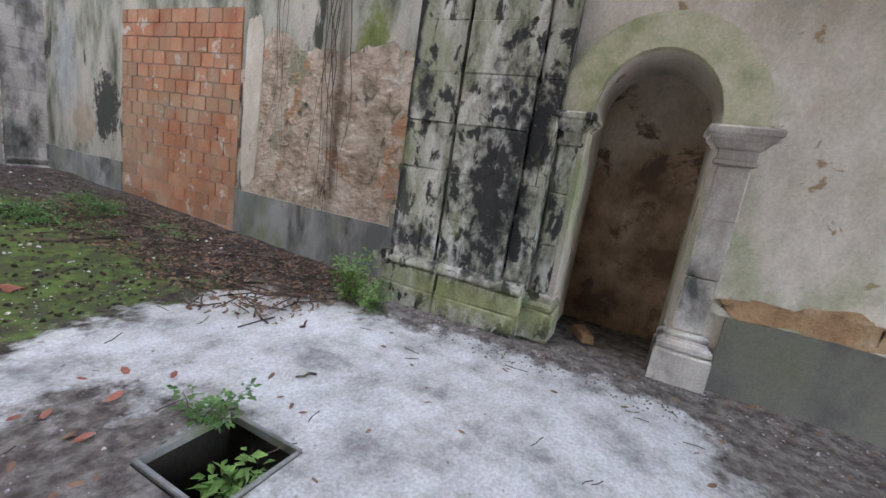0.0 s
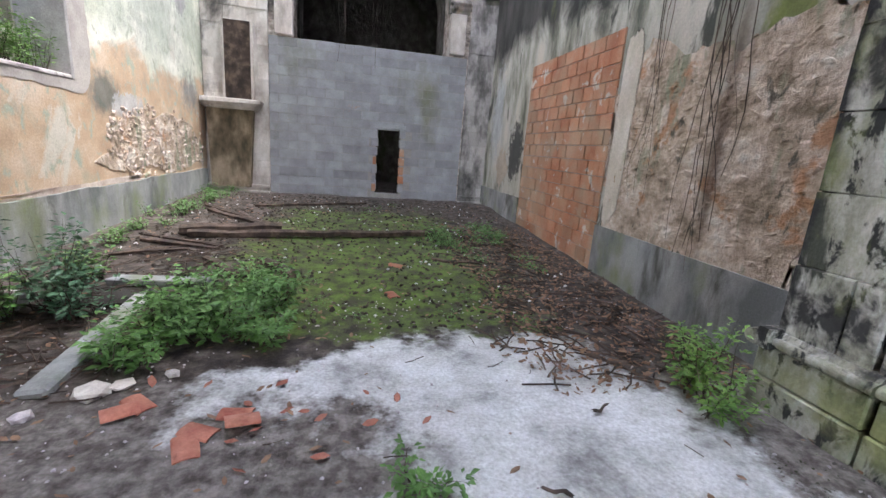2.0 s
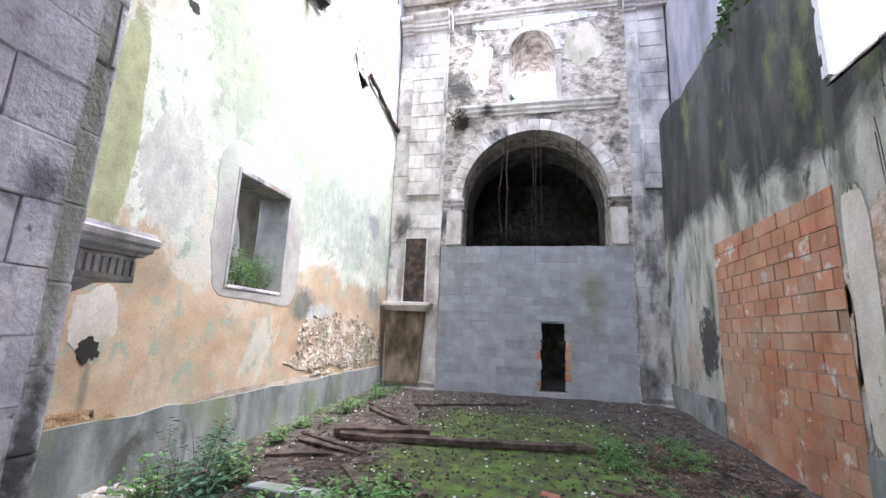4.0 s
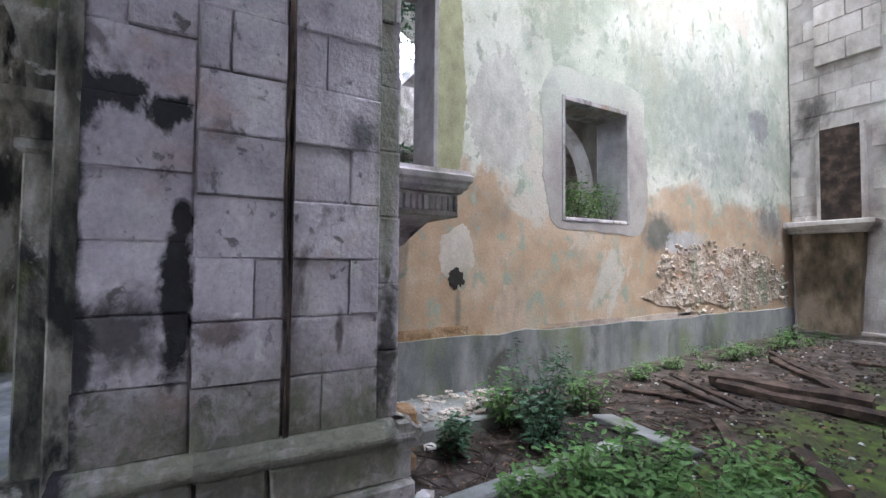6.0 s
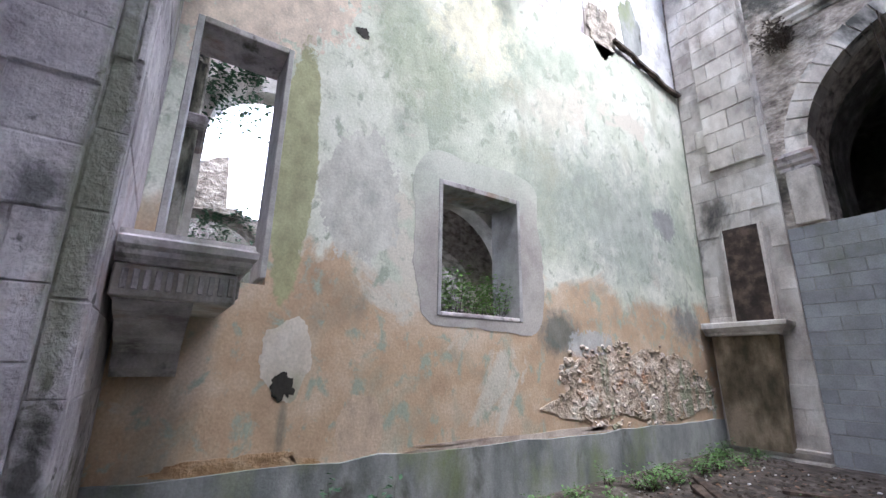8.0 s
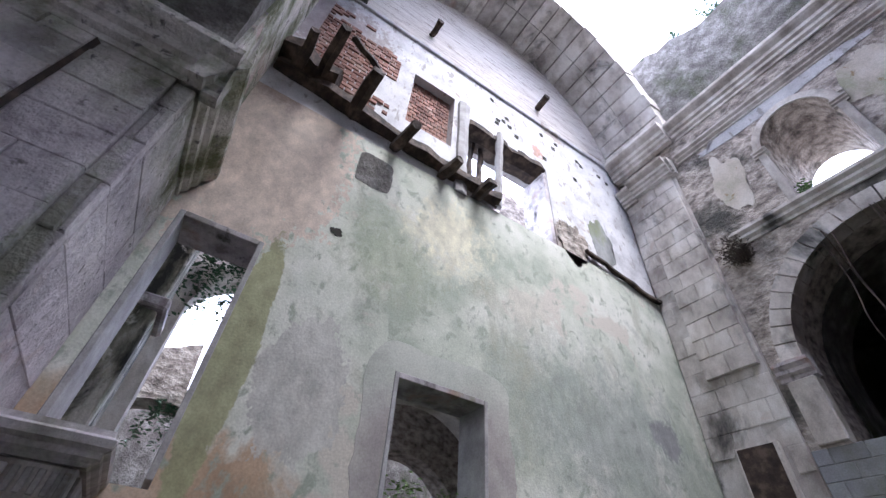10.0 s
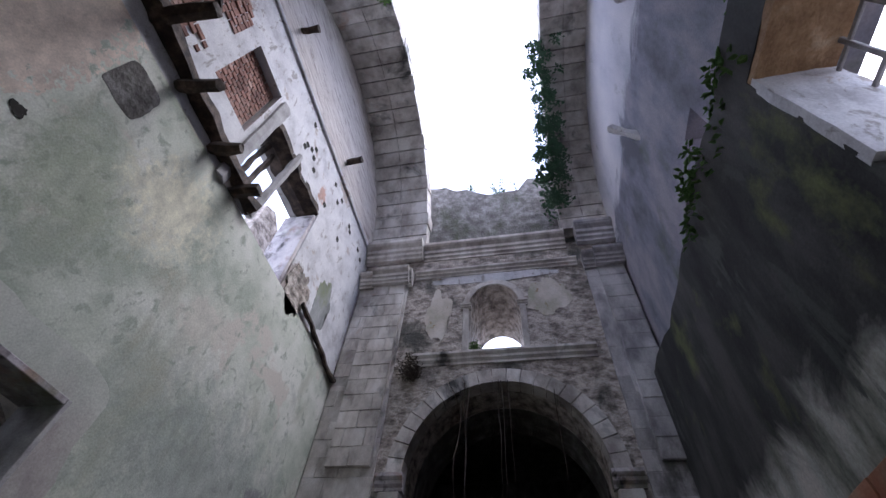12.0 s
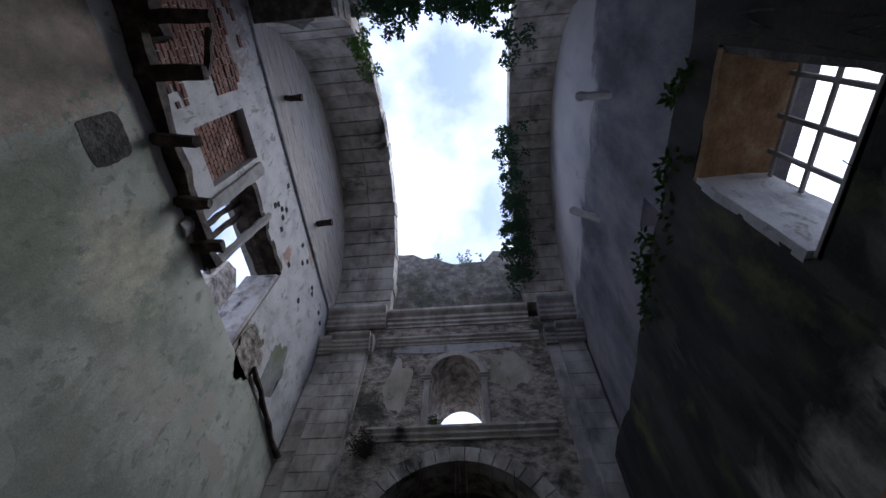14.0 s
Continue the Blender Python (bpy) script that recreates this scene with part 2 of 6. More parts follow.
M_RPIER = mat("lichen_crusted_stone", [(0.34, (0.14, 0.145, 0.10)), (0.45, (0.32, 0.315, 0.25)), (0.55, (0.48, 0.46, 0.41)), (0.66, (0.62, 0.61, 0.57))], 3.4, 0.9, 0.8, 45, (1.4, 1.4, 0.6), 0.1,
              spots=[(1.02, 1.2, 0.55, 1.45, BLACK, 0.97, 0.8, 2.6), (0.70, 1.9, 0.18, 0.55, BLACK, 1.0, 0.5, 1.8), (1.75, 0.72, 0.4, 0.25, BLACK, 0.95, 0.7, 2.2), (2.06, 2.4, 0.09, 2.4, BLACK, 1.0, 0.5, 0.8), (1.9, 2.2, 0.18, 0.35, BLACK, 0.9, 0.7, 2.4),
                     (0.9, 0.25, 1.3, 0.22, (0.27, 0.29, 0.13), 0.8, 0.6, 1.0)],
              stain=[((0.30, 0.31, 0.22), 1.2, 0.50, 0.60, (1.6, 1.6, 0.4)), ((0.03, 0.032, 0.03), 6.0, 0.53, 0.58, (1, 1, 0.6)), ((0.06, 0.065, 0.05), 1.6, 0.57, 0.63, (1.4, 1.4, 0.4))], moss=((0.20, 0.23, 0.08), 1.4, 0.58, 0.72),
              # darker stone tones above about 4.2 m
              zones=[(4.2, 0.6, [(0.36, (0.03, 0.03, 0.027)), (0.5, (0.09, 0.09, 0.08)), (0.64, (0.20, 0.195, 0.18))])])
M_COURSED = mat("pale_coursed_masonry", [(0.34, (0.40, 0.36, 0.33)), (0.46, (0.55, 0.50, 0.46)), (0.60, (0.64, 0.60, 0.56))], 2.0, 0.93, 0.7, 30, (0.6, 0.6, 7.0),
                stain=[((0.27, 0.23, 0.20), 2.4, 0.57, 0.62, (0.8, 0.8, 9.0)), ((0.20, 0.19, 0.17), 0.7, 0.62, 0.72, (1, 1, 0.7))])
# dark limestone that turns pale above about 5 m
M_DARK_BELOW = mat("dark_to_pale_limestone", [(0.36, (0.06, 0.06, 0.055)), (0.48, (0.20, 0.195, 0.185)), (0.60, (0.44, 0.42, 0.40))], 2.6, 0.9, 0.5, 50, (1, 1, 0.5), 0.15,
                zones=[(5.0, 1.2, [(0.36, (0.25, 0.24, 0.25)), (0.5, (0.45, 0.43, 0.43)), (0.62, (0.62, 0.60, 0.59))])])
M_BROWN = mat("damp_brown_stone", [(0.36, (0.06, 0.05, 0.03)), (0.5, (0.16, 0.125, 0.08)), (0.62, (0.30, 0.24, 0.17))], 3.0, 0.92, 0.6, 40, (1, 1, 0.5))
M_DADO_DARK = mat("dark_brownish_cement", [(0.36, (0.09, 0.085, 0.075)), (0.5, (0.15, 0.145, 0.13)), (0.62, (0.21, 0.205, 0.185))], 1.8, 0.9, 0.4, 55, (1, 1, 0.6), moss=((0.12, 0.135, 0.08), 0.9, 0.54, 0.68))
M_STONE_BLACK = mat("black_crusted_stone", [(0.36, (0.03, 0.032, 0.028)), (0.46, (0.14, 0.14, 0.11)), (0.56, (0.36, 0.34, 0.28)), (0.64, (0.58, 0.56, 0.51))], 2.6, 0.9, 0.6, 50, (1.5, 1.5, 0.5), 0.1,
                    stain=[((0.024, 0.026, 0.024), 1.3, 0.50, 0.56, (1.2, 1.2, 0.5)), ((0.55, 0.53, 0.48), 5.0, 0.60, 0.65, (1, 1, 0.6))], moss=((0.15, 0.18, 0.05), 1.4, 0.58, 0.70))
M_STONE_PALE = mat("pale_limestone", [(0.36, (0.34, 0.30, 0.27)), (0.5, (0.56, 0.52, 0.475)), (0.62, (0.72, 0.69, 0.65))], 2.0, 0.9, 0.4, 55, (1, 1, 0.6), 0.12,
                   stain=[((0.07, 0.07, 0.065), 0.9, 0.56, 0.66, (1, 1, 0.5)), ((0.48, 0.34, 0.26), 1.3, 0.62, 0.75, (1, 1, 1))])
M_RUBBLE = mat("rough_rubble_masonry", [(0.34, (0.15, 0.13, 0.115)), (0.48, (0.40, 0.345, 0.30)), (0.62, (0.64, 0.58, 0.52))], 5.0, 0.95, 1.0, 30, (1, 1, 1.6), 0.12,
               stain=[((0.08, 0.08, 0.07), 1.0, 0.55, 0.68, (1, 1, 0.6))], bump_dist=0.06)
# dark masonry; also stands in for shade inside the great arch
M_DARKRUB = mat("weathered_masonry_and_shade", [(0.3, (0.06, 0.055, 0.05)), (0.5, (0.14, 0.13, 0.12)), (0.72, (0.30, 0.29, 0.28))], 4.0, 0.95, 1.0, 30, (1, 1, 0.8),
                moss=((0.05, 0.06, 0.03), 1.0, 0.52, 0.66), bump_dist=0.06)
M_CEMENT = mat("grey_cement_render", [(0.36, (0.14, 0.15, 0.15)), (0.5, (0.25, 0.26, 0.26)), (0.62, (0.35, 0.355, 0.35))], 2.2, 0.9, 0.4, 60, (1, 1, 0.5),
               moss=((0.20, 0.23, 0.13), 1.0, 0.50, 0.64), stain=[((0.10, 0.10, 0.09), 1.8, 0.58, 0.68, (1, 1, 0.4))])
M_BLOCK = mat("grey_concrete_block", [(0.3, (0.24, 0.25, 0.26)), (0.6, (0.33, 0.34, 0.36)), (0.8, (0.40, 0.41, 0.42))], 3.0, 0.93, 0.5, 50, (1, 1, 1), 0.14,
              stain=[((0.42, 0.24, 0.17), 1.2, 0.68, 0.74, (1, 1, 2))], moss=((0.20, 0.21, 0.15), 0.8, 0.60, 0.75))
M_MORTAR = mat("grey_mortar", [(0.3, (0.27, 0.26, 0.25)), (0.7, (0.38, 0.37, 0.35))], 6, 0.95, 0.6, 60)
M_BRICK = mat("red_hollow_brick", [(0.36, (0.37, 0.14, 0.075)), (0.5, (0.46, 0.22, 0.13)), (0.62, (0.45, 0.30, 0.21))], 1.6, 0.9, 0.4, 55, (1, 1, 1), 0.16,
              stain=[((0.40, 0.29, 0.20), 0.9, 0.46, 0.66, (1, 1, 0.8)), ((0.55, 0.52, 0.47), 4.0, 0.60, 0.66, (1, 1, 1))])
M_OLDBRICK = mat("old_dark_brick", [(0.36, (0.14, 0.065, 0.05)), (0.5, (0.26, 0.13, 0.10)), (0.62, (0.36, 0.24, 0.20))], 2.5, 0.92, 0.5, 55, (1, 1, 1), 0.25)
# shade low in the niche put into the colour below 1.5 m
M_NICHE = mat("brown_plaster_shaded_below", [(0.38, (0.17, 0.11, 0.075)), (0.5, (0.34, 0.24, 0.17)), (0.60, (0.47, 0.33, 0.23)), (0.66, (0.54, 0.47, 0.40))], 1.9, 0.93, 0.5, 35,
              stain=[((0.15, 0.10, 0.075), 2.4, 0.56, 0.62, (1, 1, 1))], zones=[(1.5, 0.4, [(0.36, (0.38, 0.31, 0.25)), (0.5, (0.50, 0.42, 0.34)), (0.62, (0.60, 0.50, 0.41))])])
M_CREAM = mat("cream_stained_plaster", [(0.36, (0.44, 0.40, 0.32)), (0.5, (0.60, 0.54, 0.47)), (0.62, (0.68, 0.63, 0.57))], 1.5, 0.93, 0.35, 40, (1, 1, 0.6),
              moss=((0.30, 0.32, 0.19), 0.8, 0.52, 0.66), stain=[((0.34, 0.23, 0.14), 3.2, 0.62, 0.65, (1, 1, 1))])
M_ORANGE = mat("bare_ochre_rubble", [(0.3, (0.26, 0.15, 0.08)), (0.55, (0.42, 0.27, 0.15)), (0.75, (0.52, 0.40, 0.27))], 5, 0.95, 0.9, 30, bump_dist=0.05)
M_WOOD = mat("rotten_dark_wood", [(0.36, (0.018, 0.012, 0.009)), (0.5, (0.05, 0.032, 0.024)), (0.64, (0.12, 0.085, 0.065))], 5, 0.85, 0.7, 60, (1, 1, 1), 0.1)
M_GREYWOOD = mat("grey_weathered_wood", [(0.3, (0.25, 0.24, 0.24)), (0.7, (0.46, 0.45, 0.45))], 4, 0.85, 0.5, 60)
M_SOIL = mat("damp_leaf_litter_soil", [(0.36, (0.025, 0.018, 0.014)), (0.5, (0.06, 0.047, 0.038)), (0.66, (0.14, 0.12, 0.10))], 3.2, 0.97, 1.0, 26, bump_dist=0.05)
# near-black colour that paints the shade inside pit, holes and trench
M_VOID = mat("hollow_shade", [(0.3, (0.015, 0.014, 0.012)), (0.7, (0.04, 0.036, 0.03))], 3, 0.97, 0.5)
M_TILE = mat("broken_terracotta", [(0.36, (0.30, 0.09, 0.06)), (0.64, (0.46, 0.20, 0.14))], 6, 0.85, 0.3, 60, vary=0.15)
M_DEADLEAF = mat("dry_leaves", [(0.3, (0.09, 0.05, 0.03)), (0.7, (0.27, 0.165, 0.105))], 9, 0.85, 0.1, 20, vary=0.4)



def ground_material():
    m = bpy.data.materials.new("soil_moss_and_worn_screed")
    m.use_nodes = True
    n, l = m.node_tree.nodes, m.node_tree.links
    b = n["Principled BSDF"]
    b.inputs["Roughness"].default_value = 0.95
    geo = n.new("ShaderNodeNewGeometry")

    def tex(sc, detail=9):
        t = n.new("ShaderNodeTexNoise")
        t.inputs["Scale"].default_value, t.inputs["Detail"].default_value, t.inputs["Roughness"].default_value = sc, detail, 0.66
        l.new(geo.outputs["Position"], t.inputs["Vector"])
        return t.outputs["Fac"]

    def ramp(fac, sts):
        r = n.new("ShaderNodeValToRGB")
        e = r.color_ramp.elements
        while len(e) < len(sts):
            e.new(0.5)
        for el, (p, c) in zip(e, sts):
            el.position, el.color = p, (*c, 1)
        l.new(fac, r.inputs["Fac"])
        return r.outputs["Color"]

    def calc(op, a, v):
        x = n.new("ShaderNodeMath")
        x.operation = op
        for k, s in enumerate((a, v)):
            if isinstance(s, (int, float)):
                x.inputs[k].default_value = s
            else:
                l.new(s, x.inputs[k])
        return x.outputs[0]

    def mix(f, a, c):
        x = n.new("ShaderNodeMix")
        x.data_type = "RGBA"
        for k, s in ((0, f), (6, a), (7, c)):
            l.new(s, x.inputs[k])
        return x.outputs[2]

    def mask(name, sc, amp, lo, hi):
        at = n.new("ShaderNodeAttribute")
        at.attribute_name = name
        v = calc("ADD", at.outputs["Fac"], calc("MULTIPLY", calc("SUBTRACT", tex(sc), 0.5), amp))
        return ramp(v, [(lo, (0, 0, 0)), (hi, (1, 1, 1))])

    soil = ramp(tex(6.0), [(0.36, (0.016, 0.012, 0.010)), (0.48, (0.045, 0.034, 0.028)), (0.58, (0.085, 0.070, 0.060)), (0.70, (0.17, 0.15, 0.135))])
    moss = ramp(tex(5.0), [(0.36, (0.05, 0.045, 0.03)), (0.46, (0.055, 0.075, 0.018)), (0.62, (0.10, 0.16, 0.028))])
    slab = ramp(tex(2.2), [(0.34, (0.24, 0.235, 0.235)), (0.46, (0.47, 0.48, 0.475)), (0.60, (0.64, 0.65, 0.66))])
    dust = ramp(tex(9.0), [(0.36, (0.055, 0.045, 0.04)), (0.48, (0.13, 0.115, 0.105)), (0.62, (0.24, 0.22, 0.205))])
    soil = mix(mask("dust_cover", 3.4, 1.2, 0.35, 0.62), soil, dust)
    col = mix(mask("moss_cover", 3.0, 1.5, 0.40, 0.62), soil, moss)
    col = mix(mask("screed_cover", 2.6, 1.3, 0.40, 0.56), col, slab)
    grain = ramp(tex(45.0, 4), [(0.34, (0.78, 0.78, 0.78)), (0.66, (1.16, 1.16, 1.16))])
    mu = n.new("ShaderNodeMix")
    mu.data_type, mu.blend_type = "RGBA", "MULTIPLY"
    mu.inputs[0].default_value = 1
    l.new(col, mu.inputs[6])
    l.new(grain, mu.inputs[7])
    l.new(mu.outputs[2], b.inputs["Base Color"])
    bp = n.new("ShaderNodeBump")
    bp.inputs["Strength"].default_value, bp.inputs["Distance"].default_value = 0.7, 0.03
    l.new(calc("ADD", tex(7.0), calc("MULTIPLY", tex(40.0), 0.35)), bp.inputs["Height"])
    l.new(bp.outputs["Normal"], b.inputs["Normal"])
    return m


M_GROUND = ground_material()
M_SURROUND = mat("brown_grey_cement_band", [(0.36, (0.30, 0.27, 0.26)), (0.5, (0.38, 0.35, 0.33)), (0.62, (0.46, 0.43, 0.40))], 1.6, 0.92, 0.3, 50,
                 zones=[(3.0, 0.6, [(0.36, (0.40, 0.42, 0.36)), (0.5, (0.49, 0.51, 0.45)), (0.62, (0.54, 0.55, 0.49))])])
M_PINK = mat("pinkish_filler", [(0.38, (0.34, 0.26, 0.22)), (0.5, (0.46, 0.38, 0.33)), (0.6, (0.58, 0.50, 0.45))], 3, 0.92, 0.4, 40)
M_YELLOWPL = mat("lichen_yellow_plaster", [(0.36, (0.36, 0.37, 0.22)), (0.5, (0.50, 0.49, 0.34)), (0.62, (0.60, 0.57, 0.44))], 3, 0.93, 0.4, 40)


def leaf_material(name, dark, light):
    m = mat(name, [(0.3, dark), (0.7, light)], 7, 0.6, 0.1, 25)
    return m


M_LEAF = leaf_material("green_leaves", (0.035, 0.10, 0.022), (0.14, 0.29, 0.07))
M_LEAF_DARK = leaf_material("dark_ivy_leaves", (0.02, 0.07, 0.035), (0.08, 0.18, 0.09))
M_LEAF_BRIGHT = leaf_material("bright_leaves", (0.06, 0.15, 0.03), (0.22, 0.38, 0.09))


# ---- building helpers ----
def link_mesh(name, bm, material, parent=None, label=""):
    me = bpy.data.meshes.new(name)
    bmesh.ops.recalc_face_normals(bm, faces=bm.faces)
    bm.to_mesh(me)
    bm.free()
    me.materials.append(material)
    ob = new(name, me)
    if parent is not None:
        ob.parent = parent
        ob.matrix_parent_inverse = parent.matrix_world.inverted()
    if label:
        ob["label"] = label
    return ob


def part(name, bm, material, parent, label=""):
    return link_mesh(name, bm, material, parent, label)


def thing(name, loc, label, category, group="", kind=""):
    e = new(name)
    e.location = loc
    e.matrix_world = Matrix.Translation(loc)
    return tagged(e, label, category, group, kind)


def structure(name, bm, material, label, category):
    return tagged(link_mesh(name, bm, material), label, category, kind="structure")


def box(bm, a, b, bevel=0.0, jit=0.0, m=None):
    vs = []
    for x in (a[0], b[0]):
        for y in (a[1], b[1]):
            for z in (a[2], b[2]):
                v = Vector((x, y, z))
                if jit:
                    v += Vector([random.uniform(-jit, jit) for _ in range(3)])
                vs.append(bm.verts.new(m @ v if m else v))
    fs = [bm.faces.new([vs[i] for i in f]) for f in ((0, 1, 3, 2), (4, 6, 7, 5), (0, 4, 5, 1), (2, 3, 7, 6), (0, 2, 6, 4), (1, 5, 7, 3))]
    if bevel:
        es = list({e for f in fs for e in f.edges})
        bmesh.ops.bevel(bm, geom=es, offset=bevel, segments=1, affect="EDGES", profile=0.5)
    return bm


def prism(bm, outline, lo, hi, axis):
    """Extrudes a closed outline of (u, v): along x the outline is (y, z), along y (x, z), along z (x, y)."""
    def put(u, v, w):
        return {"x": (w, u, v), "y": (u, w, v), "z": (u, v, w)}[axis]
    a = [bm.verts.new(put(u, v, lo)) for u, v in outline]
    b = [bm.verts.new(put(u, v, hi)) for u, v in outline]
    k = len(outline)
    fa, fb = bm.faces.new(a), bm.faces.new(b)
    for i in range(k):
        bm.faces.new((a[i], a[(i + 1) % k], b[(i + 1) % k], b[i]))
    bmesh.ops.triangulate(bm, faces=[fa, fb])
    return bm


def wall_with_openings(bm, axis, lo, hi, u0, u1, z0, z1, holes=(), top=None):
    """A wall across axis from lo to hi; holes: (u0, u1, z0, z1, springing) with a round head where springing is given."""
    cuts = {u0, u1}
    for h in holes:
        cuts |= {h[0], h[1]}
        if h[4]:
            r = (h[1] - h[0]) / 2
            cuts |= {(h[0] + h[1]) / 2 - r * math.cos(math.pi * i / 24) for i in range(25)}
    n = max(1, int((u1 - u0) / 0.35))
    if top:
        cuts |= {u0 + (u1 - u0) * i / n for i in range(n + 1)}
    us = sorted(c for c in cuts if u0 - 1e-6 <= c <= u1 + 1e-6)
    us = [u for i, u in enumerate(us) if i == 0 or u - us[i - 1] > 1e-4]

    def head(h, u):
        if not h[4]:
            return h[3]
        c, r = (h[0] + h[1]) / 2, (h[1] - h[0]) / 2
        return h[4] + (h[3] - h[4]) * math.sqrt(max(0.0, 1 - ((u - c) / r) ** 2))

    def put(u, z, w):
        return (w, u, z) if axis == "x" else (u, w, z)

    for a, b in zip(us, us[1:]):
        mid = (a + b) / 2
        spans, z_from = [], (z0, z0)
        for h in sorted((h for h in holes if h[0] < mid < h[1]), key=lambda h: h[2]):
            if h[2] > z0:
                spans.append((z_from, (h[2], h[2])))
            z_from = (head(h, a), head(h, b))
        spans.append((z_from, (top(a), top(b)) if top else (z1, z1)))
        for (za, zb), (ya, yb) in spans:
            if ya - za < 1e-5 and yb - zb < 1e-5:
                continue
            v = [bm.verts.new(put(*c)) for c in ((a, za, lo), (b, zb, lo), (b, yb, lo), (a, ya, lo), (a, za, hi), (b, zb, hi), (b, yb, hi), (a, ya, hi))]
            for f in ((0, 1, 2, 3), (4, 5, 6, 7), (0, 1, 5, 4), (3, 2, 6, 7)):
                bm.faces.new([v[i] for i in f])
    # jambs and ends
    for h in holes:
        for u in (h[0], h[1]):
            z_hi = h[4] or h[3]
            bm.faces.new([bm.verts.new(put(*c)) for c in ((u, h[2], lo), (u, h[2], hi), (u, z_hi, hi), (u, z_hi, lo))])
    for u in (u0, u1):
        zt = top(u) if top else z1
        bm.faces.new([bm.verts.new(put(*c)) for c in ((u, z0, lo), (u, z0, hi), (u, zt, hi), (u, zt, lo))])
    bmesh.ops.remove_doubles(bm, verts=bm.verts, dist=0.0005)
    return bm


def ragged(base, amp, freq, seed):
    return lambda u: base + amp * noise.fractal(Vector((u * freq, seed * 7.3, 0)), 1.0, 2.0, 4)


def blob(bm, axis, w0, w1, cu, cz, ru, rz, seed, amp=0.25, n=36, square=2.0):
    """A flat, irregular patch on a wall."""
    n = 110
    pts = []
    for i in range(n):
        a = 2 * math.pi * i / n
        k = 1 + amp * noise.fractal(Vector((math.cos(a) * 1.3, math.sin(a) * 1.3, seed * 3.1)), 0.9, 2.2, 6)
        ca, sa = math.cos(a), math.sin(a)
        q = (abs(ca) ** square + abs(sa) ** square) ** (-1 / square)
        pts.append((cu + ru * k * q * ca, cz + rz * k * q * sa))
    return prism(bm, pts, w0, w1, axis)


def moulding(bm, path_axis, profile, a, b):
    """Sweeps a closed profile in a straight line: along y it is (x, z), along x it is (y, z)."""
    return prism(bm, profile, a, b, path_axis)

# ---- plan ----
XL, XR, XRU, YE = -3.49, 3.08, 3.40, 10.72
PL, PR = -2.15, 2.62
CX = 0.12

# ground: one sheet with low mounds
bm = bmesh.new()
NX, NY = 230, 240
def ground_z(x, y):
    h = 0.035 * noise.fractal(Vector((x * 0.9, y * 0.9, 3)), 1.0, 2.0, 5)
    rise = max(0.0, min(1.0, (y - 3.2) / 6.5)) * 0.22
    slab = max(0.0, min(1.0, (y - 2.6) / 1.0))
    return (h - 0.02) * (0.25 + 0.75 * slab) + rise
HX0, HX1, HY0, HY1 = -0.19, 0.28, 0.95, 1.44
xs = sorted({-60, -30, -14} | {-9 + 18 * i / NX for i in range(NX + 1)} | {14, 30, 60} | {HX0, HX1})
ys = sorted({-60, -25, -9} | {-6 + 19 * i / NY for i in range(NY + 1)} | {20, 40, 80} | {HY0, HY1})
vg = {}
for i, x in enumerate(xs):
    for j, y in enumerate(ys):
        vg[i, j] = bm.verts.new((x, y, ground_z(x, y) if -9 <= x <= 9 and -6 <= y <= 13 else 0))
for i in range(len(xs) - 1):
    for j in range(len(ys) - 1):
        mx, my = (xs[i] + xs[i + 1]) / 2, (ys[j] + ys[j + 1]) / 2
        if HX0 < mx < HX1 and HY0 < my < HY1:
            continue
        bm.faces.new((vg[i, j], vg[i + 1, j], vg[i + 1, j + 1], vg[i, j + 1]))
for f in bm.faces:
    f.smooth = True
gr = structure("ground", bm, M_GROUND, "damp soil, moss and worn pale screed strewn with litter", "ground")


def fract(x, y, s, k):
    return noise.fractal(Vector((x * s, y * s, k)), 1.0, 2.0, 5)


def clamp01(v):
    return max(0.0, min(1.0, v))


def screed(x, y):
    d = min(3.05 + 0.15 * x - 0.25 * abs(x - 0.6) - y, 2.25 - 0.28 * max(0, y - 1.0) - x, x + 1.15 - 0.10 * y)
    d = min(d, y + 0.9 + 0.35 * (2.2 - x))
    d = min(d, 0.55 * (math.hypot((x + 0.55) / 0.8, (y - 1.55) / 0.75) - 1.0))
    return clamp01(0.5 + 0.9 * d)


def mossy(x, y):
    d = min(y - 3.05, 8.6 - y, x + 1.9 - 0.05 * y, 1.7 - 0.03 * (y - 4) - x)
    return clamp01(0.42 + 0.55 * d)


for key, fn in (("screed_cover", screed), ("moss_cover", mossy), ("dust_cover", lambda x, y: clamp01(0.5 + 0.6 * (2.4 - y)))):
    at = gr.data.attributes.new(key, "FLOAT", "POINT")
    at.data.foreach_set("value", [fn(v.co.x, v.co.y) if abs(v.co.x) < 9 and abs(v.co.y) < 14 else 0.0 for v in gr.data.vertices])

# pit in the floor with a raised concrete edge; near-black sides carry painted shade
pit = thing("floor_pit", (0.045, 1.195, 0), "open square concrete drain pit in the floor", "pit")
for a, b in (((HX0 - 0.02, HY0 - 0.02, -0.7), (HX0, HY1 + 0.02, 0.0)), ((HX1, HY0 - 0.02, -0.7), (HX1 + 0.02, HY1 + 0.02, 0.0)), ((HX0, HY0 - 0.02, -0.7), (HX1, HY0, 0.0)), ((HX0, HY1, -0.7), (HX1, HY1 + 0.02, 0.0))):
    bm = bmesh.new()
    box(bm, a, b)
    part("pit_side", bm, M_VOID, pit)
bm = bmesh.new()
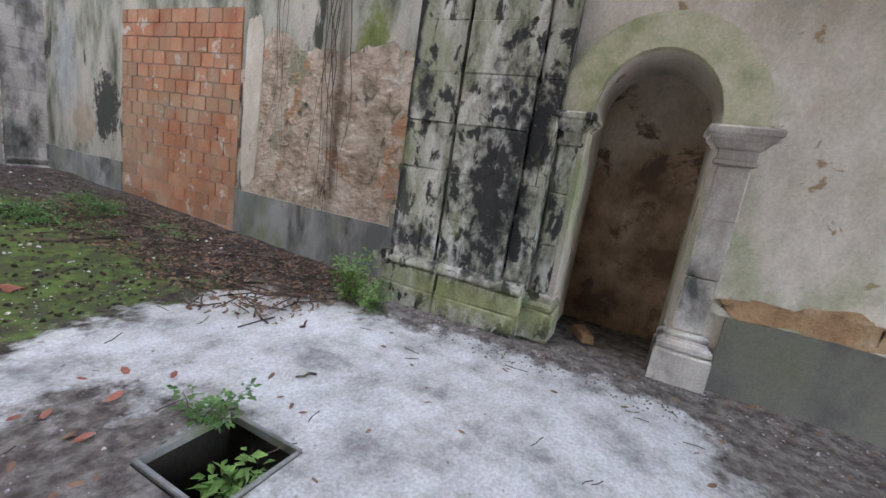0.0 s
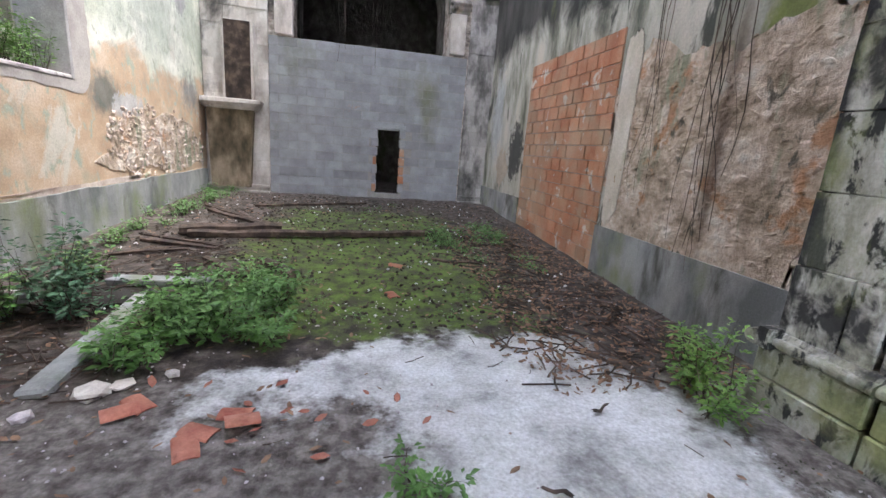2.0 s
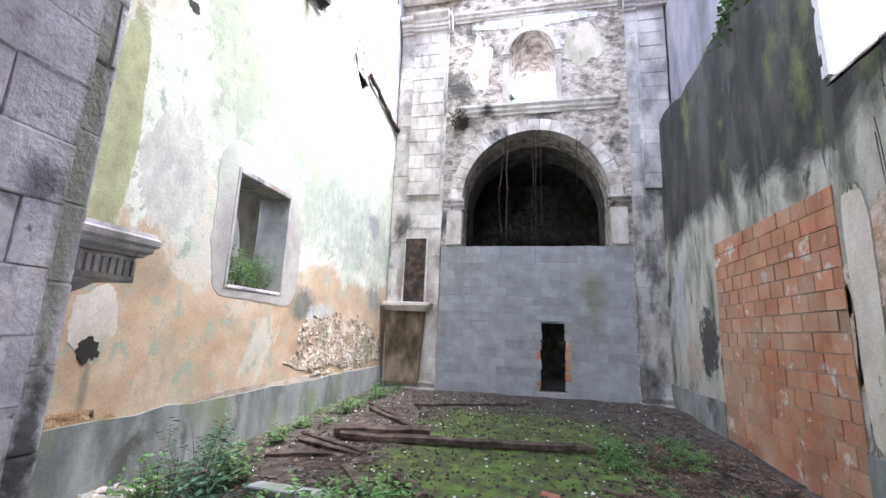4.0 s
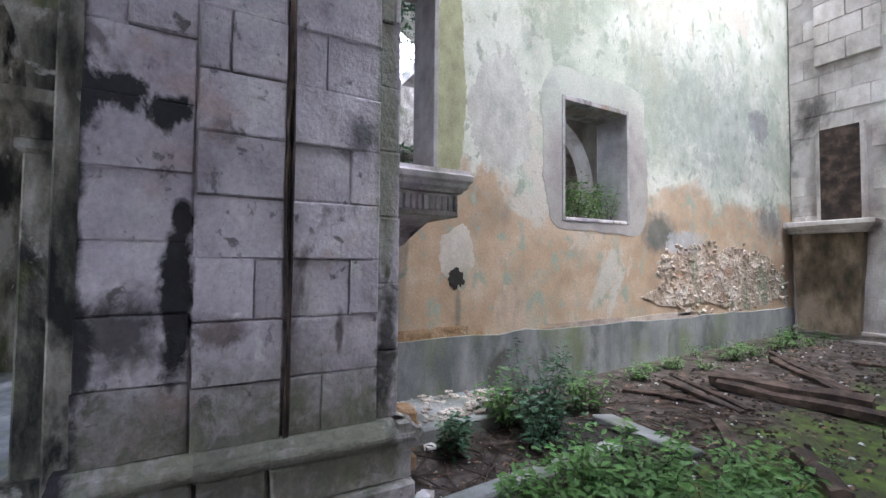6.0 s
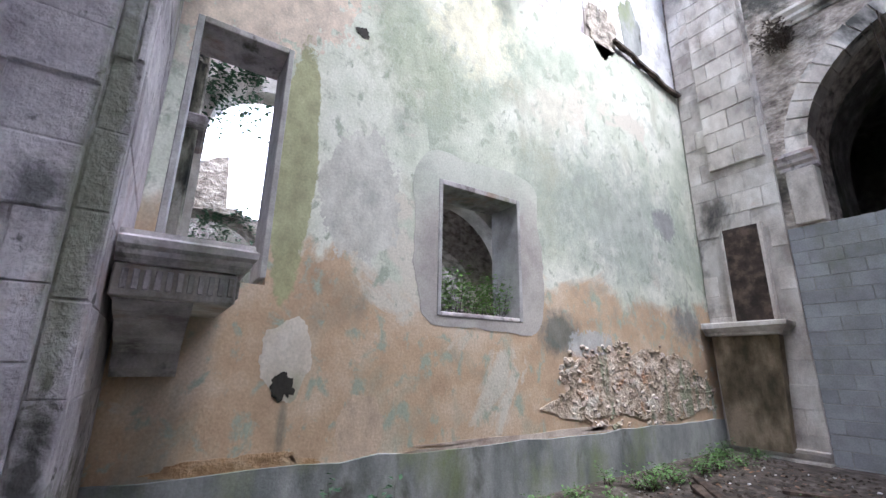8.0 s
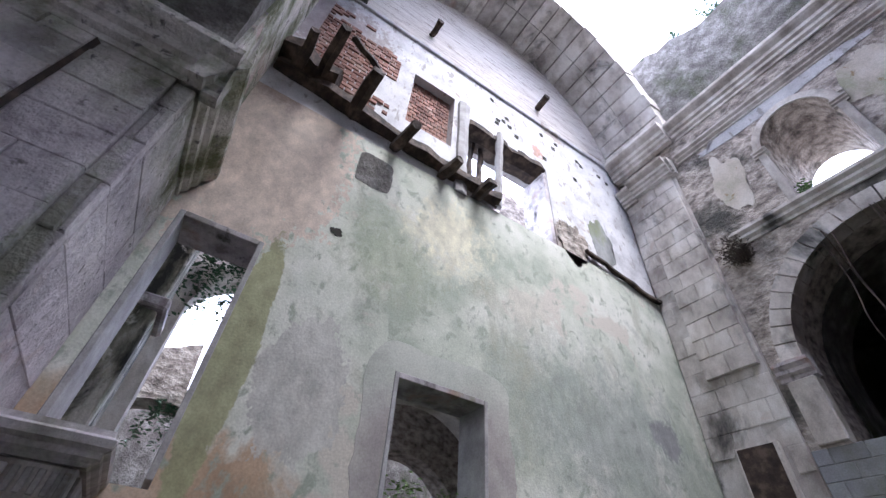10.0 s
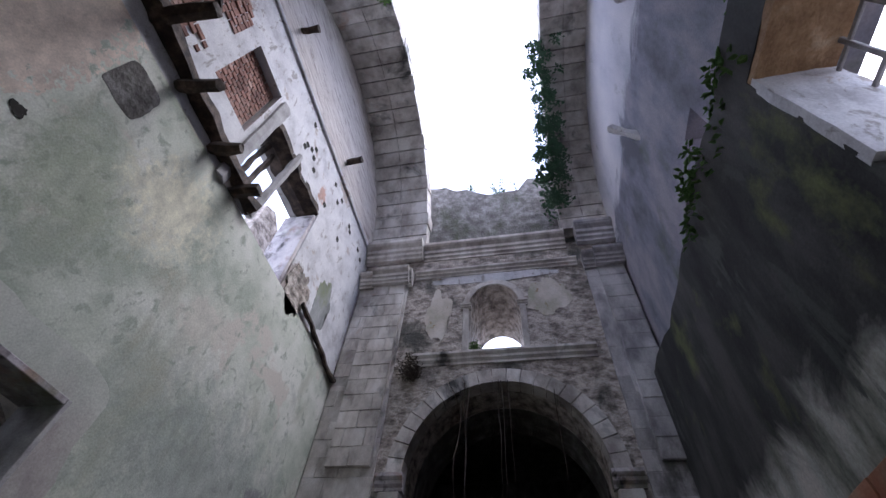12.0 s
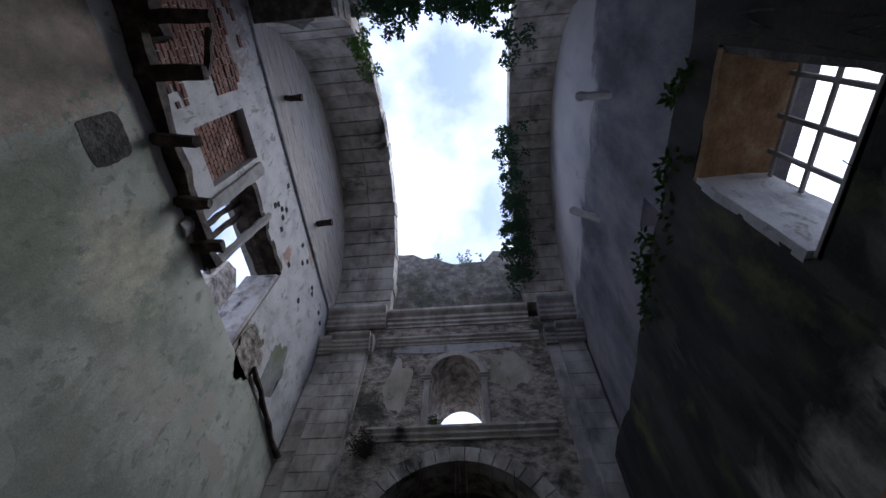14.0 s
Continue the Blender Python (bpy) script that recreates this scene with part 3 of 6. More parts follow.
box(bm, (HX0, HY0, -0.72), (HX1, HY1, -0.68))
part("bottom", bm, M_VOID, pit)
for a, b in (((HX0 - 0.018, HY0 - 0.018, -0.03), (HX0 + 0.005, HY1 + 0.018, 0.022)), ((HX1 - 0.005, HY0 - 0.018, -0.03), (HX1 + 0.018, HY1 + 0.018, 0.022)), ((HX0, HY0 - 0.018, -0.03), (HX1, HY0 + 0.005, 0.02)), ((HX0, HY1 - 0.005, -0.03), (HX1, HY1 + 0.018, 0.02))):
    bm = bmesh.new()
    box(bm, a, b, 0.006, 0.004)
    part("rim", bm, M_CEMENT, pit)

# ---- left wall ----
bm = bmesh.new()
wall_with_openings(bm, "x", XL - 0.55, XL, 0.6, 11.9, -0.3, 7.0, [(2.37, 3.20, 2.10, 4.45, 0), (4.93, 6.16, 1.98, 3.54, 0)])
structure("wall_left_lower", bm, M_PLASTER, "tall plaster wall peeling in ochre, green and white", "wall")
bm = bmesh.new()
wall_with_openings(bm, "x", XL - 0.75, XL - 0.03, 2.2, 11.9, 7.0, 11.3, [(4.43, 5.40, 8.15, 9.9, 0), (5.75, 7.90, 7.0, 9.4, 0)])
structure("wall_left_upper", bm, M_WHITE, "whitewashed upper wall with socket holes and torn edges", "wall")
bm = bmesh.new()
wall_with_openings(bm, "x", XL - 0.45, XL - 0.01, 2.2, 11.9, 11.3, 15.6)
structure("wall_left_lunette", bm, M_COURSED, "beige coursed lunette wall under the stone arch", "wall")
# dado
bm = bmesh.new()
wall_with_openings(bm, "x", XL - 0.1, XL + 0.035, 2.2, YE, -0.3, 0.67, top=ragged(0.67, 0.05, 2.6, 3))
structure("dado_left", bm, M_CEMENT, "grey cement dado along the foot of the wall", "dado")

# ---- right wall ----
bm = bmesh.new()
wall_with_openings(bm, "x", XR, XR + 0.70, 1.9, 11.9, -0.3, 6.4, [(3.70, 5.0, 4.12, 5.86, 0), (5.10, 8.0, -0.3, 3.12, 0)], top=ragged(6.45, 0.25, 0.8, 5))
structure("wall_right_lower", bm, M_RIGHT, "rain-streaked plaster wall blackened and greened by damp, shade painted in above", "wall")
bm = bmesh.new()
wall_with_openings(bm, "x", XRU, XRU + 0.6, 1.9, 11.9, 5.8, 15.6, [(5.95, 6.45, 6.6, 7.7, 0)])
structure("wall_right_upper", bm, M_UPRIGHT, "set-back upper wall with dull lilac-grey plaster, lunette painted lighter as lit", "wall")
bm = bmesh.new()
wall_with_openings(bm, "x", XR - 0.03, XR + 0.1, 1.9, 5.09, -0.3, 0.66, top=ragged(0.66, 0.02, 2.0, 8))
wall_with_openings(bm, "x", XR - 0.03, XR + 0.1, 8.01, YE, -0.3, 0.66, top=ragged(0.66, 0.02, 2.0, 8))
structure("dado_right", bm, M_CEMENT, "damp grey cement dado along the wall foot", "dado")

# ---- end wall ----
AC, AR, AS = 0.17, 1.80, 4.88
bm = bmesh.new()
wall_with_openings(bm, "y", YE, YE + 2.0, XL - 0.5, XRU + 0.6, -0.3, 11.0, [(AC - AR, AC + AR, -0.3, AS + AR, AS), (-0.48, 0.74, 7.5, 9.55, 8.85)])
structure("wall_end", bm, M_RUBBLE, "end wall of broken rubble with a great round arch", "wall")
bm = bmesh.new()
wall_with_openings(bm, "y", YE + 0.1, YE + 1.2, XL - 0.5, XRU + 0.6, 11.0, 15.0, top=lambda u: 15.1 - 0.9 * math.exp(-((u - 0.3) / 1.0) ** 2) + 0.5 * noise.fractal(Vector((u * 1.6, 4, 0)), 1, 2, 5))
structure("wall_end_top", bm, M_DARKRUB, "dark ruined masonry crest overgrown at the top", "wall")
# chamber behind the arch, its darkness put into the masonry colour
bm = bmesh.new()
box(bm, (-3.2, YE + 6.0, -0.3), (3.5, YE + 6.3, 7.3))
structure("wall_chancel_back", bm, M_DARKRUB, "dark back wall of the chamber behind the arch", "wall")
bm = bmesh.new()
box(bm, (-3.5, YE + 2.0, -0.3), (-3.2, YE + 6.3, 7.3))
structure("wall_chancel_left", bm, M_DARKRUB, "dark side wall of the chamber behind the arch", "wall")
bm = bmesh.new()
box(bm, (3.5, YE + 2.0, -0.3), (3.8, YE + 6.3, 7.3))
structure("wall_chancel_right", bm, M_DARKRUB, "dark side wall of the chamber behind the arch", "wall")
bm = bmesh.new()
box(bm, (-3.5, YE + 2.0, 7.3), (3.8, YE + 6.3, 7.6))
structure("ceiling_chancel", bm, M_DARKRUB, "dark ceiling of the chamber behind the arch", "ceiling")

# ---- entrance bay ----
XN = 2.86
bm = bmesh.new()
wall_with_openings(bm, "x", XN, XN + 1.0, -6.0, 1.9, -0.3, 14.0, [(-0.66, 0.32, -0.3, 2.67, 2.17)])
structure("wall_entrance_right", bm, M_CREAM, "cream plaster wall stained green with an arched niche", "wall")
bm = bmesh.new()
box(bm, (XN + 0.9, -1.5, -0.3), (XN + 1.2, 1.2, 3.2))
box(bm, (XN + 0.1, -1.6, 2.8), (XN + 1.2, 1.2, 3.1))
structure("niche_back", bm, M_NICHE, "brown plaster lining the niche, shade painted in towards the bottom", "wall")
bm = bmesh.new()
wall_with_openings(bm, "x", -3.3, -2.62, -6.0, 0.6, -0.3, 14.0, [(-1.9, 0.30, -0.3, 3.40, 2.3)])
structure("wall_entrance_left", bm, M_STONE_BLACK, "black-stained mottled wall with an open side arch", "wall")
# unseen wall; its two openings are added to light the bay from behind
bm = bmesh.new()
wall_with_openings(bm, "y", -6.6, -6.0, -4.0, 4.2, -0.3, 14.0, [(-0.9, 1.1, -0.3, 3.4, 2.4), (-0.9, 1.1, 6.6, 9.4, 8.4)])
structure("wall_entrance", bm, M_CREAM, "unseen stained entrance wall, door and round-headed window added for light", "wall")
# barrel vault over the entrance bay
def vault(bm, y0, y1, cx, r, zs, thick, n=28, edge=None):
    ring = []
    for k, y in enumerate((y0, y1)):
        row = []
        for i in range(n + 1):
            a = math.pi * i / n
            for rr in (r, r + thick):
                yy = y + (edge(a) if edge and k == 1 else 0)
                row.append(bm.verts.new((cx - rr * math.cos(a), yy, zs + rr * math.sin(a))))
        ring.append(row)
    for i in range(n):
        a, b = 2 * i, 2 * i + 2
        for f in ((ring[0][a], ring[0][b], ring[1][b], ring[1][a]), (ring[0][a + 1], ring[0][b + 1], ring[1][b + 1], ring[1][a + 1]),
                  (ring[0][a], ring[0][b], ring[0][b + 1], ring[0][a + 1]), (ring[1][a], ring[1][b], ring[1][b + 1], ring[1][a + 1])):
            bm.faces.new(f)
    return bm
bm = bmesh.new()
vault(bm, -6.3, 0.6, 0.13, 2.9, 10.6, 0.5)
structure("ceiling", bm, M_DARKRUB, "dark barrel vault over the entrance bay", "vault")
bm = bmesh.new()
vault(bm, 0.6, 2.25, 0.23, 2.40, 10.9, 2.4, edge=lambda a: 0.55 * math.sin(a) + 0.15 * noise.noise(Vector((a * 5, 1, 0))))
structure("crossing_arch", bm, M_DARKRUB, "dark stone arch carrying the broken dome edge", "arch")
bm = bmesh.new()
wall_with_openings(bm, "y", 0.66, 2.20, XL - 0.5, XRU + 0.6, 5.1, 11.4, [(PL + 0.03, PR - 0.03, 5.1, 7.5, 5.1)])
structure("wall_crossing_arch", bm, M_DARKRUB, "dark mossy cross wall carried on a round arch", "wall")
# masonry filling the haunches and the broken dome edge above
bm = bmesh.new()
box(bm, (XL - 0.5, 0.6, 10.95), (PL, 2.25, 16))
box(bm, (PR, 0.6, 10.95), (XRU + 0.6, 2.05, 16))
box(bm, (XL - 0.5, 2.25, 11.3), (-1.78, 3.02, 16))
box(bm, (2.12, 2.05, 11.3), (XRU + 0.6, 3.02, 16))
bmesh.ops.subdivide_edges(bm, edges=bm.edges[:], cuts=9, use_grid_fill=True)
for v in bm.verts:
    if v.co.z > 11.4:
        v.co += 0.22 * Vector([noise.fractal(v.co * 1.3 + Vector((k * 9, 0, 0)), 1.0, 2.0, 4) for k in range(3)])
structure("wall_crossing", bm, M_DARKRUB, "ruined masonry above the crossing arch", "wall")

# ---- side arches of the fallen dome ----
def side_arch(name, x0, x1, label):
    cy, r, zs = 6.75, 3.75, 11.35
    for i in range(26):
        a0, a1 = math.pi * i / 26 + 0.004, math.pi * (i + 1) / 26 - 0.004
        jut = random.uniform(-0.015, 0.015)
        b = bmesh.new()
        prof = [(cy - (r + jut) * math.cos(a0), zs + (r + jut) * math.sin(a0)), (cy - (r + jut) * math.cos(a1), zs + (r + jut) * math.sin(a1)),
                (cy - (r + 0.55) * math.cos(a1), zs + (r + 0.55) * math.sin(a1)), (cy - (r + 0.55) * math.cos(a0), zs + (r + 0.55) * math.sin(a0))]
        lo, hi = min(x0, x1), max(x0, x1)
        prism(b, prof, lo, (lo + hi) / 2 - 0.006, "x")
        prism(b, prof, (lo + hi) / 2 + 0.006, hi + random.uniform(-0.03, 0.02), "x")
        if i == 0:
            first = thing(name, ((x0 + x1) / 2, cy, zs), label, "arch", kind="structure")
        part("voussoir", b, M_STONE_PALE, first)
    pts = [(cy - (r + 0.28) * math.cos(math.pi * i / 26), zs + (r + 0.28) * math.sin(math.pi * i / 26)) for i in range(27)]
    pts += [(cy + (r + 0.85) * math.cos(math.pi * i / 26), zs + (r + 0.85) * math.sin(math.pi * i / 26)) for i in range(27)]
    b = bmesh.new()
    prism(b, pts, min(x0, x1) + 0.02, max(x0, x1) - 0.08, "x")
    part("backing", b, M_RUBBLE, first)
    return first
side_arch("arch_left", XL - 0.02, -1.78, "great side arch of pale cut stone, mossy on top")
side_arch("arch_right", 2.12, XRU + 0.02, "great side arch of grey cut stone hung with ivy")


# ---- stone pieces ----
def block_mesh(name, axis, sign, w, h, d, cham=0.012, jit=0.0):
    """A dressed stone whose face looks along sign * axis; its middle lies at the back of its face."""
    hu, hz = w / 2, h / 2
    rings = [(-d, 0.0), (-cham, 0.0), (0.0, cham)]
    vs = []
    for depth, inset in rings:
        for u, z in ((-hu + inset, -hz + inset), (hu - inset, -hz + inset), (hu - inset, hz - inset), (-hu + inset, hz - inset)):
            if jit and depth > -d:
                u, z, depth = u + random.uniform(-jit, jit), z + random.uniform(-jit, jit), depth + random.uniform(-jit, jit) * 0.7
            vs.append((sign * depth, u, z) if axis == "x" else (u, sign * depth, z))
    fs = [(0, 1, 2, 3), (8, 9, 10, 11)]
    for r in (0, 4):
        for i in range(4):
            fs.append((r + i, r + (i + 1) % 4, r + 4 + (i + 1) % 4, r + 4 + i))
    me = bpy.data.meshes.new(name)
    me.from_pydata(vs, [], fs)
    b = bmesh.new()
    b.from_mesh(me)
    bmesh.ops.recalc_face_normals(b, faces=b.faces)
    b.to_mesh(me)
    b.free()
    return me


BLOCKS = {}
def blocks(parent, name, axis, sign, plane, u0, u1, z0, z1, course, length, material, depth=0.12, joint=0.008, uneven=0.006, skip=None, offset=0.5, cham=0.009, jit=0.0):
    """Courses of stones on one face, each an object of its own."""
    rows = max(1, round((z1 - z0) / course))
    ch = (z1 - z0) / rows
    n = max(1, round((u1 - u0) / length))
    le = (u1 - u0) / n
    for r in range(rows):
        edges = [u0 + le * i for i in range(n + 1)]
        if r % 2 and n > 1:
            edges = [u0] + [u0 + le * (i + offset) for i in range(n)] + [u1]
        elif r % 2 == 0 and n == 1 and length > 0.5 and random.random() < 0.4:
            k = random.choice((0.35, 0.65))
            edges = [u0, u0 + (u1 - u0) * k, u1]
        for a, b in zip(edges, edges[1:]):
            cu, cz = (a + b) / 2, z0 + (r + 0.5) * ch
            if skip and skip(cu, cz, (b - a) / 2):
                continue
            key = (name, axis, sign, round(b - a, 3), round(ch, 3), depth, cham, material.name, random.randrange(6) if jit else 0)
            if key not in BLOCKS:
                BLOCKS[key] = block_mesh(name, axis, sign, b - a - joint, ch - joint, depth, cham, jit)
                BLOCKS[key].materials.append(material)
            o = new(name, BLOCKS[key])
            w = plane + random.uniform(-uneven, uneven) * 1.0
            loc = Vector((w, cu, cz) if axis == "x" else (cu, w, cz))
            o.location = loc
            o.parent = parent
            o.matrix_parent_inverse = parent.matrix_world.inverted()


def profile_out(p, sign, plane):
    return [(plane + sign * u, z) for u, z in p]


def torus_profile(z0, z1, out):
    pts = [(-0.05, z0), (out * 0.55, z0)]
    for i in range(9):
        a = -math.pi / 2 + math.pi * i / 8
        pts.append((out * 0.6 + out * 0.4 * math.cos(a), (z0 + z1) / 2 - 0.01 + (z1 - z0) * 0.40 * math.sin(a)))
    pts += [(out * 0.5, z1 - 0.02), (0.02, z1 + 0.015), (-0.05, z1 + 0.015)]
    return pts


CORNICE = [(-0.1, 0), (0.04, 0), (0.04, 0.08), (0.10, 0.12), (0.10, 0.22), (0.16, 0.26), (0.16, 0.38), (0.26, 0.46), (0.30, 0.52), (0.30, 0.62), (-0.1, 0.66)]
STRING = [(-0.1, 0), (0.03, 0), (0.03, 0.05), (0.08, 0.09), (0.08, 0.14), (0.13, 0.19), (0.13, 0.24), (-0.1, 0.27)]


def scaled(p, k, z):
    return [(u * k, z + v * k) for u, v in p]


def stepped(bm, face, sign, back, u0, u1, profile):
    """A moulding that returns along both sides: profile of (out, z) from below to the top."""
    rings = []
    for out, z in profile:
        x = face + sign * out
        rings.append([bm.verts.new(c) for c in ((back, u0 - out, z), (x, u0 - out, z), (x, u1 + out, z), (back, u1 + out, z))])
    for a, b in zip(rings, rings[1:]):
        for k in range(4):
            bm.faces.new((a[k], a[(k + 1) % 4], b[(k + 1) % 4], b[k]))
    bm.faces.new(rings[0])
    bm.faces.new(rings[-1][::-1])
    return bm


# left crossing pier
pier_l = thing("pier_left", (-2.8, 1.4, 0), "weathered lilac-grey ashlar pier streaked with black", "pier", kind="structure")
bm = bmesh.new()
box(bm, (XL - 0.5, 0.62, -0.3), (-2.185, 2.235, 10.95))
part("core", bm, M_PIER, pier_l)
bm = bmesh.new()
box(bm, (-3.25, 0.49, -0.25), (-2.30, 0.615, 10.9), 0.01)
part("side_strip", bm, M_STONE_BLACK, pier_l, "black side strip of the pier")
for u0, u1, face in ((0.62, 1.09, -2.165), (1.095, 1.53, -2.13), (1.57, 2.09, -2.135), (2.095, 2.24, -2.175)):
    blocks(pier_l, "stone", "x", 1, face, u0, u1, 0.46, 5.1, 0.355 - 0.012 * u0 if u0 < 2 else 0.42, 0.62, M_PIER, 0.1, 0.004, 0.010, cham=0.008, jit=0.005)
blocks(pier_l, "stone", "y", 1, 2.245, -3.49, -2.25, 0.46, 10.9, 0.425, 0.62, M_PIER, 0.02, 0.004, 0.004, cham=0.006, jit=0.003)
for u0, u1, face in ((0.56, 1.12, -2.17), (1.12, 1.47, -2.14), (1.47, 2.30, -2.12)):
    bm = bmesh.new()
    moulding(bm, "y", profile_out(torus_profile(0.34, 0.45, 0.11), 1, face), u0, u1)
    part("torus_moulding", bm, M_PIER, pier_l)
    bm = bmesh.new()
    box(bm, (-2.4, u0 + 0.01, 0.12), (face + 0.07, u1 - 0.01, 0.34), 0.012, 0.006)
    part("plinth", bm, M_PIER, pier_l)
    bm = bmesh.new()
    box(bm, (-2.4, u0 + 0.005, -0.2), (face + 0.12, u1 - 0.005, 0.118), 0.02, 0.006)
    part("plinth", bm, M_PIER, pier_l)
bm = bmesh.new()
moulding(bm, "x", [(2.24 + u, z) for u, z in torus_profile(0.31, 0.45, 0.12)], -3.4, -2.02)
part("torus_moulding", bm, M_PIER, pier_l)
for u0, u1, face in ((0.56, 2.40, -2.16),):
    bm = bmesh.new()
    moulding(bm, "y", profile_out(scaled(CORNICE, 0.8, 4.58), 1, face), u0, u1)
    part("cornice", bm, M_PIER, pier_l)
    bm = bmesh.new()
    moulding(bm, "x", [(2.24 + u, z) for u, z in scaled(CORNICE, 0.8, 4.58)], XL, -2.0)
    part("cornice", bm, M_PIER, pier_l)

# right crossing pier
pier_r = thing("pier_right", (3.0, 1.3, 0), "tall stone pier crusted black with white and mossy streaks, darker above 4.2 m", "pier", kind="structure")
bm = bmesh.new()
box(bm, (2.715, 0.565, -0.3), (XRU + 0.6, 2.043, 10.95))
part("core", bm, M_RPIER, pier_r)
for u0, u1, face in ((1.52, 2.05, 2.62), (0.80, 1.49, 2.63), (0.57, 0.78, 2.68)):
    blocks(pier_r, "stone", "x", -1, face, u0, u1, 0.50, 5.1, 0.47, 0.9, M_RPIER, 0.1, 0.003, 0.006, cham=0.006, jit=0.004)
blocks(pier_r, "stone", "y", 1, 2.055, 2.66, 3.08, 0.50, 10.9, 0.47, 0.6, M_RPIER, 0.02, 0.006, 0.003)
for u0, u1, face in ((1.44, 2.12, 2.62), (0.56, 1.43, 2.63)):
    bm = bmesh.new()
    moulding(bm, "y", profile_out(torus_profile(0.41, 0.50, 0.09), -1, face), u0, u1)
    part("torus_moulding", bm, M_RPIER, pier_r)
    bm = bmesh.new()
    box(bm, (face - 0.06, u0 + 0.01, 0.20), (2.9, u1 - 0.01, 0.40), 0.012, 0.004)
    part("plinth", bm, M_RPIER, pier_r)
    bm = bmesh.new()
    box(bm, (face - 0.08, u0, -0.2), (2.9, u1, 0.195), 0.012, 0.004)
    part("plinth", bm, M_RPIER, pier_r)
bm = bmesh.new()
moulding(bm, "x", [(2.05 + u, z) for u, z in torus_profile(0.40, 0.52, 0.12)], 2.50, 3.08)
part("torus_moulding", bm, M_RPIER, pier_r)
bm = bmesh.new()
moulding(bm, "y", profile_out(scaled(CORNICE, 0.8, 4.58), -1, 2.64), 0.56, 2.2)
part("cornice", bm, M_RPIER, pier_r)

# niche: two small pilasters and an arch band
def small_pilaster(u0, u1, face, mt):
    """u0, u1: the shaft's edges."""
    p = thing("niche_pilaster", (face, (u0 + u1) / 2, 0), "slim stone pilaster with moulded capital beside the niche", "pilaster", kind="structure")
    back = face + 0.3
    for k, (za, zb) in enumerate(((0.44, 0.90), (0.906, 1.38), (1.386, 1.81))):
        bm = bmesh.new()
        box(bm, (face - 0.004 * (k % 2), u0, za), (back, u1, zb), 0.012, 0.004)
        part("shaft", bm, mt, p)
    bm = bmesh.new()
    stepped(bm, face, -1, back, u0, u1, [(0.10, -0.2), (0.10, 0.26), (0.085, 0.275)])
    part("base", bm, mt, p)
    bm = bmesh.new()
    stepped(bm, face, -1, back, u0, u1, [(0.06, 0.276), (0.085, 0.30), (0.088, 0.33), (0.06, 0.355), (0.035, 0.36), (0.03, 0.385), (0.05, 0.40), (0.05, 0.42), (0.015, 0.438)])
    part("torus_moulding", bm, mt, p)
    bm = bmesh.new()
    stepped(bm, face, -1, back, u0, u1, [(0.012, 1.812), (0.035, 1.825), (0.035, 1.85), (0.015, 1.86), (0.015, 1.93), (0.04, 1.945), (0.07, 1.985), (0.10, 2.005), (0.10, 2.03), (0.125, 2.045), (0.125, 2.085), (0.11, 2.10)])
    part("capital", bm, mt, p)
small_pilaster(-0.93, -0.70, XN - 0.05, M_STONE_PALE)
small_pilaster(0.37, 0.53, XN - 0.06, M_RPIER)
nb = thing("niche_arch", (XN, -0.3, 2.16), "round arch band of greenish plastered stone over the niche", "arch", kind="structure")
bm = bmesh.new()
pts = []
for i in range(25):
    a = math.pi * i / 24
    pts.append((-0.17 - 0.80 * math.cos(a), 2.11 + 0.82 * math.sin(a)))
for i in range(25):
    a = math.pi - math.pi * i / 24
    pts.append((-0.17 - 0.488 * math.cos(a), 2.11 + 0.552 * math.sin(a)))
prism(bm, pts, XN - 0.05, XN + 0.05, "x")
part("band", bm, M_YELLOWPL, nb)
bm = bmesh.new()
wall_with_openings(bm, "x", XN - 0.03, XN + 0.1, -6.0, -1.05, -0.3, 0.62, top=ragged(0.64, 0.03, 2.0, 12))
structure("dado_entrance", bm, M_DADO_DARK, "grey cement dado with a broken upper edge", "dado")
bm = bmesh.new()
blob(bm, "x", XN - 0.012, XN + 0.02, -1.62, 0.74, 0.52, 0.13, 3, 0.6)
structure("plaster_loss_entrance", bm, M_ORANGE, "strip of lost plaster showing ochre rubble", "wall")
br = thing("loose_brick", (3.3, -0.1, 0.0), "dusty broken brick lying in the niche", "brick")
bm = bmesh.new()
box(bm, (-0.14, -0.06, 0), (0.14, 0.06, 0.09), 0.01, 0.012, Matrix.Translation((3.15, 0.0, 0.0)) @ Matrix.Rotation(0.5, 4, "Z"))
part("body", bm, M_ORANGE, br)

# side arch on the left, with its own jamb
small = thing("side_arch_jamb", (-2.5, 0.45, 0), "dark stone jamb with moulded capital under the side arch", "pilaster", kind="structure")
bm = bmesh.new()
box(bm, (-3.3, 0.30, -0.2), (-2.57, 0.47, 2.0), 0.012, 0.004)
part("shaft", bm, M_STONE_BLACK, small)
bm = bmesh.new()
stepped(bm, -2.57, 1, -3.3, 0.31, 0.46, [(0.01, 1.99), (0.03, 2.01), (0.03, 2.06), (0.012, 2.07), (0.012, 2.14), (0.05, 2.18), (0.07, 2.22), (0.10, 2.24), (0.10, 2.30), (0.08, 2.31)])
part("capital", bm, M_STONE_BLACK, small)
bm = bmesh.new()
box(bm, (-3.3, 0.26, -0.2), (-2.50, 0.50, 0.32), 0.015, 0.006)
part("base", bm, M_STONE_BLACK, small)

